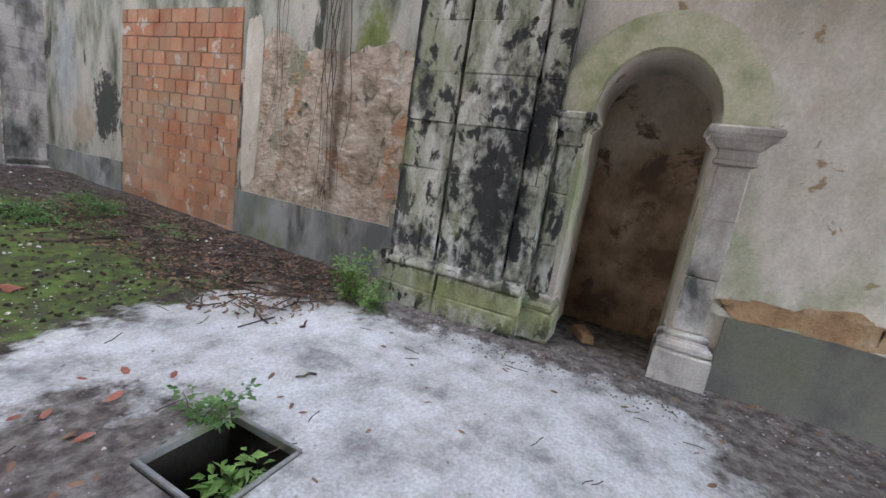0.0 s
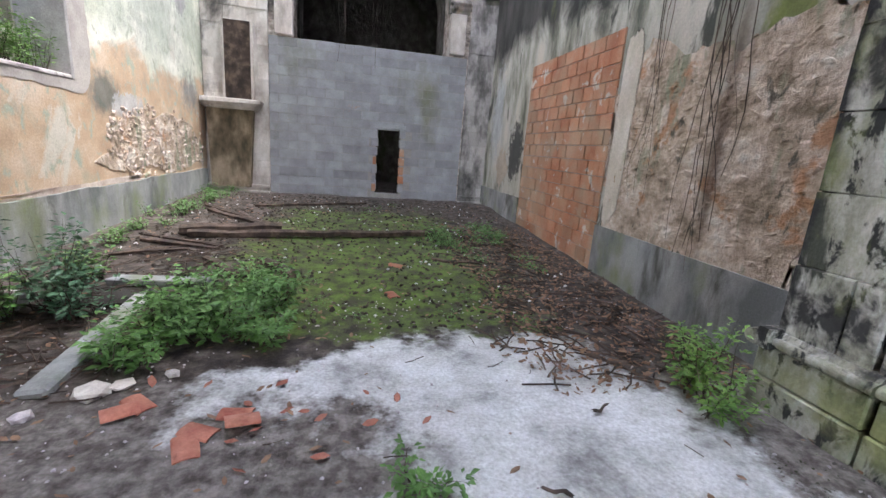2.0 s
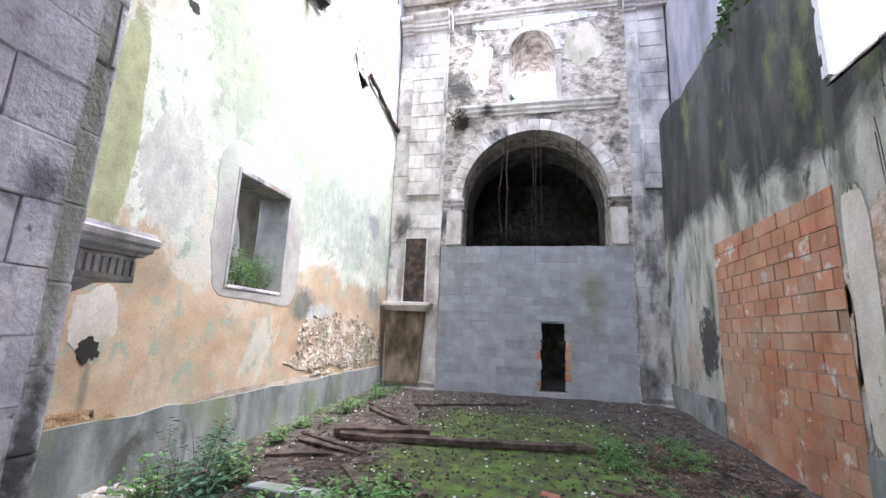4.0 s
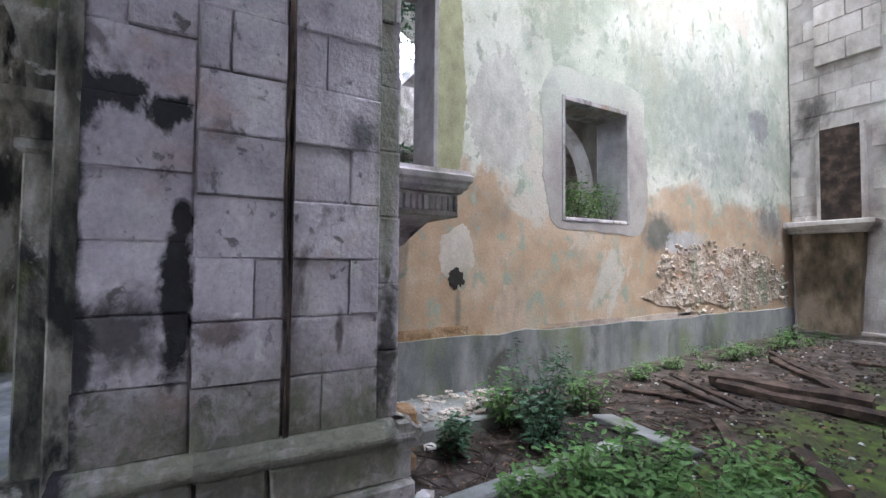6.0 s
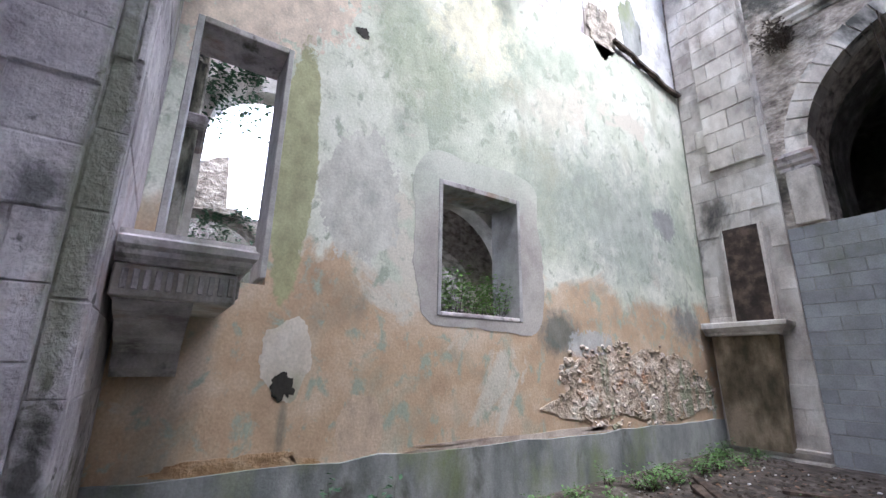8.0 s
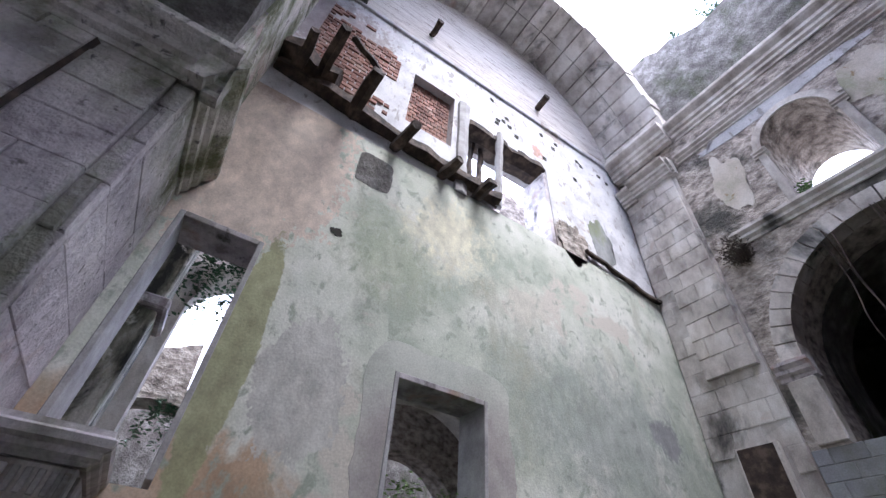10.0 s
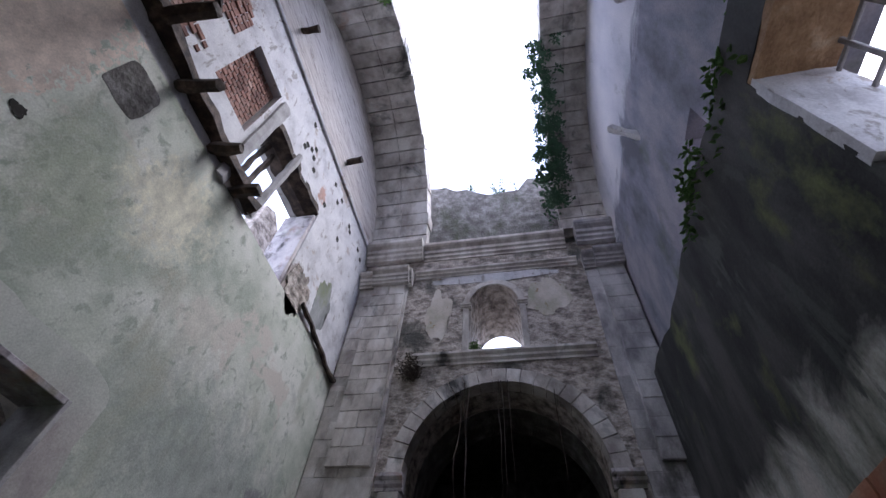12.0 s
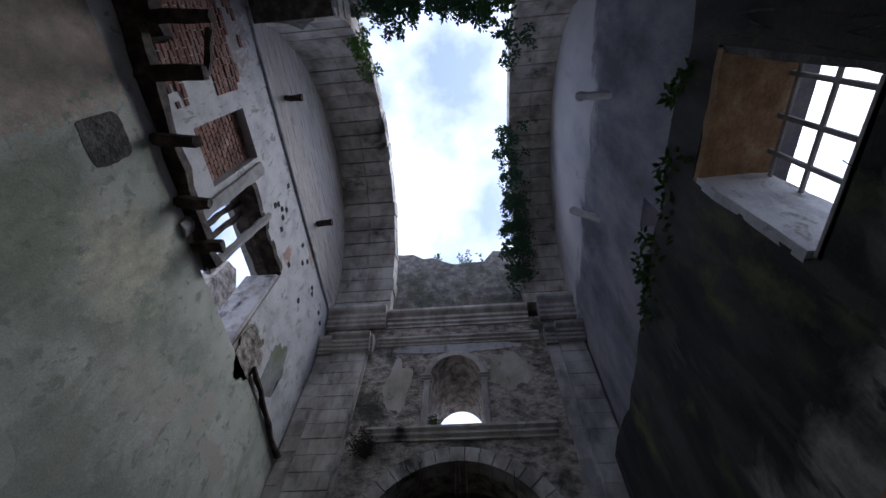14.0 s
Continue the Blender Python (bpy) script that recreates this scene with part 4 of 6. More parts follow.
# ---- chapel beyond the side arch and yard beyond the left wall ----
bm = bmesh.new()
box(bm, (-7.3, -6.5, -0.3), (-7.0, 0.8, 5.0))
structure("wall_chapel", bm, M_STONE_BLACK, "pale rough chapel wall in daylight", "wall")
bm = bmesh.new()
box(bm, (-7.0, -3.0, -0.05), (-3.4, 0.55, 0.02))
structure("floor_chapel", bm, M_CEMENT, "pale chapel floor in daylight", "floor")
bm = bmesh.new()
wall_with_openings(bm, "x", -8.2, -7.6, 1.3, 14.0, -0.3, 6.0, [(1.7, 4.0, -0.3, 3.95, 2.8), (5.9, 8.6, -0.3, 4.1, 2.75)], top=lambda u: (4.9 if u < 3.1 else 3.9 if u < 5.2 else 6.6) + ragged(0.0, 0.7, 0.5, 21)(u))
structure("wall_yard", bm, M_RUBBLE, "ruined yard wall with overgrown arches", "wall")
bm = bmesh.new()
wall_with_openings(bm, "x", -6.35, -5.95, 1.3, 10.9, -0.3, 8.0, [(2.62, 4.5, -0.3, 5.5, 4.7), (5.2, 8.2, -0.3, 4.5, 3.0)], top=ragged(7.2, 0.8, 0.7, 91))
structure("wall_yard_arcade", bm, M_STONE_PALE, "stained arcade wall of the roofless side aisle", "wall")
# roof slab added to keep daylight out of the aisle
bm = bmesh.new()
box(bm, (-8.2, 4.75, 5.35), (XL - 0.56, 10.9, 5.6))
structure("ceiling_aisle", bm, M_DARKRUB, "flat slab added for the side aisle vault to shade it", "ceiling")
# back walls added so no sky shows through the yard arches
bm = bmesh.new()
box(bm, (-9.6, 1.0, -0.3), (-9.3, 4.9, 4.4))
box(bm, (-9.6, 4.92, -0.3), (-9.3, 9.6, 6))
structure("wall_yard_back", bm, M_DARKRUB, "dark masonry added behind the yard arch to block the sky", "wall")
bm = bmesh.new()
wall_with_openings(bm, "y", 0.85, 1.3, -8.2, XL - 0.5, -0.3, 6, [(-6.6, -4.8, -0.3, 3.3, 2.4)], top=ragged(7.0, 0.8, 0.6, 26))
structure("wall_yard_near", bm, M_RUBBLE, "rubble cross wall of the yard", "wall")
bm = bmesh.new()
wall_with_openings(bm, "y", 10.9, 11.4, -8.2, XL - 0.5, -0.3, 6, [(-6.9, -5.2, -0.3, 3.9, 2.9)], top=ragged(7.5, 0.8, 0.6, 31))
structure("wall_yard_far", bm, M_STONE_PALE, "pale stone cross wall with a tall arch", "wall")

# ---- pulpit ----
pulpit = thing("pulpit", (-3.0, 2.7, 1.3), "carved stone pulpit base corbelled from the wall", "pulpit")
bm = bmesh.new()
PULPIT_TOP = [(-0.01, 1.981), (0.0, 2.0), (0.03, 2.02), (0.03, 2.05), (0.055, 2.07), (0.06, 2.11), (0.04, 2.125), (0.035, 2.155)]
lo_ring = [[bm.verts.new(c) for c in ((XL - 0.02, 2.26, z), (-2.46 + o, 2.26, z), (-2.46 + o, 2.90 + o, z), (XL - 0.02, 2.90 + o, z))] for o, z in PULPIT_TOP]
for a, b in zip(lo_ring, lo_ring[1:]):
    for k in range(4):
        bm.faces.new((a[k], a[(k + 1) % 4], b[(k + 1) % 4], b[k]))
bm.faces.new(lo_ring[0])
bm.faces.new(lo_ring[-1][::-1])
part("cornice", bm, M_STONE, pulpit)
bm = bmesh.new()
box(bm, (XL - 0.02, 2.26, 1.80), (-2.49, 2.87, 1.98), 0.01, 0.004)
part("frieze", bm, M_STONE_PALE, pulpit)
for i in range(11):
    bm = bmesh.new()
    y = 2.30 + 0.052 * i
    box(bm, (-2.495, y, 1.84), (-2.472, y + 0.03, 1.95), 0.004)
    part("flute", bm, M_STONE, pulpit)
for i in range(16):
    bm = bmesh.new()
    x = -3.40 + 0.056 * i
    box(bm, (x, 2.86, 1.84), (x + 0.03, 2.888, 1.95), 0.004)
    part("flute", bm, M_STONE, pulpit)
bm = bmesh.new()
prism(bm, [(-3.50, 1.36), (-3.36, 1.36), (-3.27, 1.42), (-3.26, 1.52), (-3.18, 1.58), (-3.02, 1.62), (-2.90, 1.70), (-2.66, 1.74), (-2.55, 1.79), (-2.55, 1.80), (-3.50, 1.80)], 2.28, 2.66, "y")
part("corbel", bm, M_STONE, pulpit)

# ---- door above the pulpit and window: stone linings ----
def lining(name, y0, y1, z0, z1, x0, x1, label, bottom=True):
    t = thing(name, (XL, (y0 + y1) / 2, z0), label, "window" if bottom else "door", kind="structure")
    pieces = [((x0, y0 - 0.002, z0), (x1, y0 + 0.05, z1)), ((x0, y1 - 0.05, z0), (x1, y1 + 0.002, z1)), ((x0, y0 + 0.05, z1 - 0.06), (x1, y1 - 0.05, z1 + 0.002))]
    if bottom:
        pieces.append(((x0, y0 + 0.05, z0 - 0.002), (x1, y1 - 0.05, z0 + 0.04)))
    for k, (a, b) in enumerate(pieces):
        bm = bmesh.new()
        box(bm, a, b, 0.006, 0.003)
        part(("jamb", "jamb", "lintel", "sill")[k], bm, M_GREYWOOD if k < 2 else M_STONE, t)
lining("window_1", 4.93, 6.16, 1.98, 3.54, XL - 0.50, XL + 0.012, "empty window opening with worn grey stone lining")
lining("door_1", 2.37, 3.20, 2.16, 4.45, XL - 0.50, XL + 0.012, "empty doorway above the pulpit with stone lining", False)

# plaster patches, hole and losses on the left wall
def patch(name, cu, cz, ru, rz, seed, mt, label, lift=0.006, amp=0.25, square=2.0, x=XL):
    bm = bmesh.new()
    blob(bm, "x", x - 0.02, x + lift, cu, cz, ru, rz, seed, amp, 40, square)
    return structure(name, bm, mt, label, "wall")
bm = bmesh.new()
WY0, WY1, WZ0, WZ1 = 4.925, 6.165, 1.975, 3.545
inner, outer = [], []
for k in range(96):
    a = 2 * math.pi * k / 96
    ca, sa = math.cos(a), math.sin(a)
    q = 1 / max(abs(ca), abs(sa))
    inner.append(((WY0 + WY1) / 2 + q * ca * (WY1 - WY0) / 2, (WZ0 + WZ1) / 2 + q * sa * (WZ1 - WZ0) / 2))
    q = (abs(ca) ** 7 + abs(sa) ** 7) ** (-1 / 7) * (1 + 0.10 * noise.fractal(Vector((ca * 1.6, sa * 1.6, 4.4)), 0.9, 2.2, 5))
    outer.append((5.58 + q * ca * (0.98 if ca < 0 else 0.94), (WZ0 + WZ1) / 2 + q * sa * (1.10 if sa > 0 else 0.93)))
for k in range(96):
    m = (k + 1) % 96
    front = [bm.verts.new((XL + 0.005, *c)) for c in (inner[k], inner[m])] + [bm.verts.new((XL + 0.004, *c)) for c in (outer[m], outer[k])]
    bm.faces.new(front)
    bm.faces.new([bm.verts.new(c) for c in ((XL + 0.004, *outer[k]), (XL + 0.004, *outer[m]), (XL - 0.02, *outer[m]), (XL - 0.02, *outer[k]))])
bmesh.ops.remove_doubles(bm, verts=bm.verts, dist=0.0003)
structure("window_surround", bm, M_SURROUND, "grey cement band round the empty window", "wall")
patch("plaster_patch", 3.44, 1.52, 0.23, 0.32, 1, M_CREAM, "pale filler patch round a broken hole", 0.003, amp=0.35)
patch("plaster_patch", 6.2, 0.69, 1.7, 0.045, 88, M_PINK, "crumbled plaster edge above the dado", amp=0.9)
patch("plaster_patch", 4.15, 6.4, 0.28, 0.33, 7, M_DARKRUB, "square dark patch of lost plaster", 0.004, 0.1, 5.0)
patch("plaster_patch", 3.15, 0.70, 0.55, 0.07, 8, M_ORANGE, "crumbled plaster edge above the dado", amp=0.5)
# flat near-black patches paint the shade of the holes
patch("wall_hole", 3.45, 1.27, 0.085, 0.10, 9, M_VOID, "broken hole in the wall, its shade a dark patch", 0.006, 0.8)
patch("wall_hole", 3.88, 5.02, 0.08, 0.06, 19, M_VOID, "small hole in the plaster, its shade a dark patch", 0.008, 0.4)
# exposed stones at the far foot of the left wall
rub = thing("exposed_rubble", (XL, 8.3, 1.2), "bare pinkish rubble where the plaster fell away", "stones", kind="structure")
bm = bmesh.new()
blob(bm, "x", XL - 0.02, XL + 0.008, 8.5, 1.22, 1.9, 0.50, 10, 0.35, 48)
part("bed", bm, M_BARE, rub)
for i in range(420):
    u, z = random.uniform(6.7, 10.5), random.uniform(0.70, 1.85)
    if ((u - 8.6) / 2.0) ** 2 + ((z - 1.2) / 0.58) ** 2 > 1 + 0.8 * fract(u, z, 1.5, 6):
        continue
    s = random.uniform(0.02, 0.06)
    b = bmesh.new()
    bmesh.ops.create_icosphere(b, subdivisions=1, radius=1, matrix=Matrix.Translation((XL + 0.0, u, z)) @ Matrix.Rotation(random.uniform(-0.4, 0.4), 4, "X") @ Matrix.Diagonal((0.02, s * 1.3, s * 0.8, 1)))
    for v in b.verts:
        v.co += Vector([random.uniform(-0.012, 0.012) for _ in range(3)])
    part("stone", b, random.choice((M_BARE, M_BARE, M_PINK)), rub)
# bare stones on the right wall near the pier
rub2 = thing("exposed_rubble", (XR, 3.6, 1.6), "bare warm rubble where the damp plaster fell away", "stones", kind="structure")
bm = bmesh.new()
blob(bm, "x", XR - 0.006, XR + 0.02, 3.60, 1.62, 1.42, 1.12, 14, 0.55, 48, 2.6)
part("bed", bm, M_BARE, rub2)
for i in range(240):
    u, z = random.uniform(2.3, 4.9), random.uniform(0.72, 2.6)
    s = random.uniform(0.025, 0.07)
    b = bmesh.new()
    bmesh.ops.create_icosphere(b, subdivisions=1, radius=1, matrix=Matrix.Translation((XR, u, z)) @ Matrix.Rotation(random.uniform(-0.4, 0.4), 4, "X") @ Matrix.Diagonal((0.015, s * 1.5, s * 0.8, 1)))
    for v in b.verts:
        v.co += Vector([random.uniform(-0.012, 0.012) for _ in range(3)])
    part("stone", b, M_BARE, rub2)
patch("plaster_patch", 4.85, 1.9, 0.16, 1.1, 33, M_CREAM, "strip of old plaster beside the brick filling", -0.008, 0.2, 4.0, XR - 0.0)

# ---- brick filling of the right doorway ----
bf = thing("brick_filling", (XR, 6.55, 0), "doorway walled up with red hollow bricks", "brickwork", kind="structure")
bm = bmesh.new()
box(bm, (XR + 0.004, 5.11, -0.3), (XR + 0.25, 7.99, 3.11))
part("mortar", bm, M_MORTAR, bf)
blocks(bf, "brick", "x", -1, XR - 0.015, 5.10, 8.0, -0.12, 3.12, 0.2, 0.30, M_BRICK, 0.1, 0.010, 0.006, cham=0.004)
# ---- block filling of the great arch ----
gf = thing("block_filling", (0.15, YE, 0), "great arch walled up with grey concrete blocks", "blockwork", kind="structure")
OP = (0.32, 0.92, 0.30, 1.88)
bm = bmesh.new()
wall_with_openings(bm, "y", YE - 0.011, YE + 0.25, -2.10, 2.40, -0.3, 3.62, [(OP[0], OP[1], OP[2], OP[3], 0)])
part("mortar", bm, M_MORTAR, gf)
blocks(gf, "concrete_block", "y", -1, YE - 0.02, -2.12, 2.42, 0.0, 3.66, 0.203, 0.40, M_BLOCK, 0.12, 0.008, 0.005, skip=lambda u, z, h: OP[0] - h * 0.6 < u < OP[1] + h * 0.6 and 0.25 < z < 1.9, cham=0.006)
for u in (OP[0] - 0.03, OP[1] + 0.03):
    for k in range(7):
        bm = bmesh.new()
        w = random.uniform(0.04, 0.09)
        box(bm, (u - w, YE - 0.03, 0.35 + 0.22 * k), (u + w, YE + 0.15, 0.53 + 0.22 * k), 0.008, 0.008)
        part("brick", bm, M_BRICK if random.random() < 0.4 else M_BLOCK, gf)
bm = bmesh.new()
box(bm, (OP[0] - 0.1, YE - 0.04, 1.87), (OP[1] + 0.1, YE + 0.2, 1.97), 0.01)
part("lintel", bm, M_BLOCK, gf)

# ---- end wall: pilasters, arch, mouldings ----
def end_pilaster(name, x0, x1, label, mt, gap=None):
    p = thing(name, ((x0 + x1) / 2, YE, 0), label, "pilaster", kind="structure")
    sk = (lambda u, z, h: gap[0] - h * 0.5 < u < gap[1] + h * 0.5 and gap[2] < z < gap[3]) if gap else None
    blocks(p, "stone", "y", -1, YE - 0.06, x0, x1, 0.2, 10.2, 0.36, 0.44, mt, 0.12, 0.005, 0.012, skip=sk, jit=0.006)
    bm = bmesh.new()
    box(bm, (x0 + 0.005, YE - 0.048, 0.2), (x1 - 0.005, YE + 0.02, 10.2))
    part("core", bm, mt, p)
    m0, m1 = x0 + (x1 - x0) * 0.30, x1 - (x1 - x0) * 0.05
    blocks(p, "stone", "y", -1, YE - 0.14, m0, m1, 5.0, 10.15, 0.36, 0.5, mt, 0.12, 0.005, 0.008, jit=0.006)
    for k, (u0, u1, out) in enumerate(((x0 - 0.02, x1 + 0.10, 0.10), (m0 - 0.03, m1 + 0.10, 0.22))):
        bm = bmesh.new()
        moulding(bm, "x", [(YE - out - u * 1.0, z) for u, z in scaled(CORNICE, 0.75, 9.75)], u0, u1)
        part("capital", bm, mt, p)
    bm = bmesh.new()
    moulding(bm, "x", [(YE - 0.16 - u, z) for u, z in scaled(CORNICE, 1.0, 10.75)], x0 - 0.02, x1 + 0.30)
    part("cornice", bm, mt, p)
    for z0, z1, o in ((-0.1, 0.14, 0.22), (0.14, 0.22, 0.17), (0.30, 0.36, 0.12)):
        bm = bmesh.new()
        box(bm, (x0, YE - o, z0), (x1, YE + 0.02, z1), 0.01)
        part("base_step", bm, mt, p)
    return p
end_pilaster("pilaster_left", XL + 0.02, -2.12, "pale ashlar corner pilaster with moulded capital", M_STONE_PALE, (-3.02, -2.44, 2.25, 3.85))
end_pilaster("pilaster_right", 2.44, XRU - 0.02, "ashlar corner pilaster, darker below, with moulded capital", M_DARK_BELOW)
bm = bmesh.new()
moulding(bm, "x", [(YE - u, z) for u, z in scaled(CORNICE, 0.9, 10.75)], -1.80, 2.14)
tagged(part("entablature", bm, M_STONE_PALE, None), "long moulded stone cornice across the end wall", "cornice", kind="structure")
bm = bmesh.new()
moulding(bm, "x", [(YE - u, z) for u, z in scaled(STRING, 1.0, 10.02)], -1.95, 2.30)
tagged(part("string_course", bm, M_STONE_PALE, None), "thin moulded stone band below the cornice", "moulding", kind="structure")
bm = bmesh.new()
moulding(bm, "x", [(YE - u, z) for u, z in scaled(STRING, 1.15, 7.15)], -1.70, 2.20)
tagged(part("string_course", bm, M_STONE_PALE, None), "moulded stone band above the great arch", "moulding", kind="structure")
ga = thing("great_arch", (AC, YE, AS), "ring of pale voussoirs round the great arch", "arch", kind="structure")
for i in range(21):
    a0, a1 = math.pi * i / 21 + 0.006, math.pi * (i + 1) / 21 - 0.006
    b = bmesh.new()
    o = random.uniform(-0.02, 0.02)
    r0, r1 = AR - 0.01, AR + 0.30 + o
    prism(b, [(AC - r0 * math.cos(a0), AS + r0 * math.sin(a0)), (AC - r0 * math.cos(a1), AS + r0 * math.sin(a1)), (AC - r1 * math.cos(a1), AS + r1 * math.sin(a1)), (AC - r1 * math.cos(a0), AS + r1 * math.sin(a0))], YE - 0.05 + o * 0.4, YE + 0.3, "y")
    part("voussoir", b, M_STONE_PALE, ga)
for u0, u1 in ((AC - AR - 0.42, AC - AR + 0.08), (AC + AR - 0.08, AC + AR + 0.42)):
    bm = bmesh.new()
    moulding(bm, "x", [(YE - 0.03 - u, z) for u, z in scaled(STRING, 1.1, 4.60)], u0, u1)
    part("impost", bm, M_STONE, ga)
    bm = bmesh.new()
    box(bm, (u0 + 0.06, YE - 0.07, 3.7), (u1 - 0.06, YE + 0.2, 4.60), 0.02, 0.01)
    part("jamb", bm, M_STONE_PALE, ga)
# dark lining added inside the arch, shade painted as masonry colour
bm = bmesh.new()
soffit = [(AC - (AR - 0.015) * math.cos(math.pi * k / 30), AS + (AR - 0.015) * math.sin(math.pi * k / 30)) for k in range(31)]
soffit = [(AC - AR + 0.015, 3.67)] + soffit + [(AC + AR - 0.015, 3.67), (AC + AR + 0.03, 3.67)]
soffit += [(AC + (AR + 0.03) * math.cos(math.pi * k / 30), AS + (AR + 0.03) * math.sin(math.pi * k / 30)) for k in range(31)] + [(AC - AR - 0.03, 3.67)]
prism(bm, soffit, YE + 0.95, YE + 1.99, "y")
part("soffit", bm, M_DARKRUB, ga, "dark lining added in the great arch as painted shade")
# plaster remains on the end wall
def patch_y(cu, cz, ru, rz, seed, mt, label, lift=0.012, amp=0.35):
    bm = bmesh.new()
    blob(bm, "y", YE - lift, YE + 0.02, cu, cz, ru, rz, seed, amp, 40)
    return structure("plaster_patch", bm, mt, label, "wall")
patch_y(-1.25, 8.7, 0.3, 0.8, 41, M_CREAM, "white plaster remnant beside the upper window")
patch_y(1.45, 9.0, 0.5, 0.6, 42, M_CREAM, "white plaster remnant beside the upper window")
patch_y(0.1, 9.9, 1.6, 0.22, 43, M_WHITE, "strip of plaster under the band")
# upper window surround
ow = thing("window_2", (0.13, YE, 7.5), "arched upper window with worn stone surround", "window", kind="structure")
for u in (-0.62, 0.74):
    bm = bmesh.new()
    box(bm, (u, YE - 0.05, 7.45), (u + 0.14, YE + 0.05, 8.78), 0.01, 0.006)
    part("jamb", bm, M_STONE_PALE, ow)
    bm = bmesh.new()
    moulding(bm, "x", [(YE - 0.03 - v, z) for v, z in scaled(STRING, 0.6, 8.75)], u - 0.06, u + 0.20)
    part("impost", bm, M_STONE_PALE, ow)
bm = bmesh.new()
pts = [(0.13 - 0.76 * math.cos(math.pi * i / 18), 8.88 + 0.84 * math.sin(math.pi * i / 18)) for i in range(19)]
pts += [(0.13 + 0.605 * math.cos(math.pi * i / 18), 8.88 + 0.69 * math.sin(math.pi * i / 18)) for i in range(19)]
prism(bm, pts, YE - 0.04, YE + 0.05, "y")
part("arch_band", bm, M_STONE_PALE, ow)
# lower left: ledge, tapered block and dark slot
led = thing("wall_shrine", (-2.85, YE, 0), "stone ledge over a tapered block below a dark slot", "shrine")
bm = bmesh.new()
LEDGE = [(0.0, 2.0), (0.03, 2.02), (0.03, 2.06), (0.10, 2.11), (0.13, 2.14), (0.13, 2.20), (0.11, 2.215)]
rings = [[bm.verts.new(c) for c in ((XL + 0.04, YE - 0.05, z), (XL + 0.04, YE - 0.30 - o, z), (-2.36 + o, YE - 0.30 - o, z), (-2.36 + o, YE - 0.05, z))] for o, z in LEDGE]
for a, b in zip(rings, rings[1:]):
    for k in range(4):
        bm.faces.new((a[k], a[(k + 1) % 4], b[(k + 1) % 4], b[k]))
bm.faces.new(rings[0])
bm.faces.new(rings[-1][::-1])
for v in bm.verts:
    v.co += Vector([random.uniform(-0.012, 0.012) for _ in range(3)])
part("ledge", bm, M_STONE_PALE, led)
bm = bmesh.new()
prism(bm, [(XL + 0.10, 2.02), (-2.42, 2.02), (-2.52, 0.3), (XL + 0.16, 0.3)], YE - 0.24, YE - 0.05, "y")
part("tapered_block", bm, M_BROWN, led)
# raised panel whose dark colour paints the shade of the recess
bm = bmesh.new()
box(bm, (-3.01, YE - 0.155, 2.25), (-2.45, YE - 0.05, 3.84), 0.006)
part("slot_back", bm, M_WOOD, led, "dark brown panel standing in for the shaded slot")
for a, b in (((-3.05, YE - 0.17, 2.23), (-3.0, YE - 0.05, 3.86)), ((-2.46, YE - 0.17, 2.23), (-2.41, YE - 0.05, 3.86))):
    bm = bmesh.new()
    box(bm, a, b, 0.006, 0.004)
    part("slot_jamb", bm, M_STONE_PALE, led)

# ---- upper left: rotten beams and broken openings ----
def beam(name, a, b, w, h, label, mt=M_WOOD, wob=0.02, category="beam", group=""):
    a, b = Vector(a), Vector(b)
    L = (b - a).length
    m = Matrix.Translation(a) @ (b - a).to_track_quat("X", "Z").to_matrix().to_4x4()
    bm = bmesh.new()
    n = max(3, int(L / 0.25))
    prev = None
    for i in range(n + 1):
        k = 1 + random.uniform(-0.22, 0.12) * (1.6 if i in (0, n) else 1)
        dx, dz = random.uniform(-wob, wob), random.uniform(-wob, wob)
        ring = []
        for j in range(6):
            an = math.pi / 6 + j * math.pi / 3
            cy, cz = math.cos(an), math.sin(an)
            q = 1 / max(abs(cy), abs(cz)) * 0.92
            ring.append(bm.verts.new(m @ Vector((L * i / n + random.uniform(-0.02, 0.02), cy * q * w / 2 * k + dx, cz * q * h / 2 * k + dz))))
        if prev:
            for j in range(6):
                bm.faces.new((prev[j], prev[(j + 1) % 6], ring[(j + 1) % 6], ring[j]))
        else:
            bm.faces.new(ring)
        prev = ring
    bm.faces.new(prev[::-1])
    ob = link_mesh(name, bm, mt)
    return tagged(ob, label, category, group)
beam("wall_beam", (XL + 0.0, 2.3, 7.62), (XL + 0.0, 6.4, 7.22), 0.36, 0.34, "long rotten wall beam left from a lost gallery")
for y, z, l in ((2.55, 7.6, 0.75), (2.9, 7.7, 1.0), (3.55, 7.4, 0.85), (4.35, 7.2, 0.6), (5.25, 7.15, 0.5), (5.95, 7.05, 0.4)):
    beam("beam_stub", (XL - 0.1, y, z), (XL + l, y + 0.06, z + random.uniform(-0.1, 0.15)), 0.20, 0.24, "short rotten joist stub sticking out of the wall", group="gallery joist stubs")
for y, z in ((4.6, 12.0), (7.9, 12.0)):
    beam("beam_stub", (XL, y, z), (XL + 0.42, y, z), 0.16, 0.16, "short joist stub high on the wall", group="gallery joist stubs")
beam("leaning_plank", (XL + 0.02, 6.42, 7.1), (XL - 0.02, 6.58, 9.6), 0.16, 0.17, "grey leaning plank across the broken opening", M_GREYWOOD, 0.005, "plank")
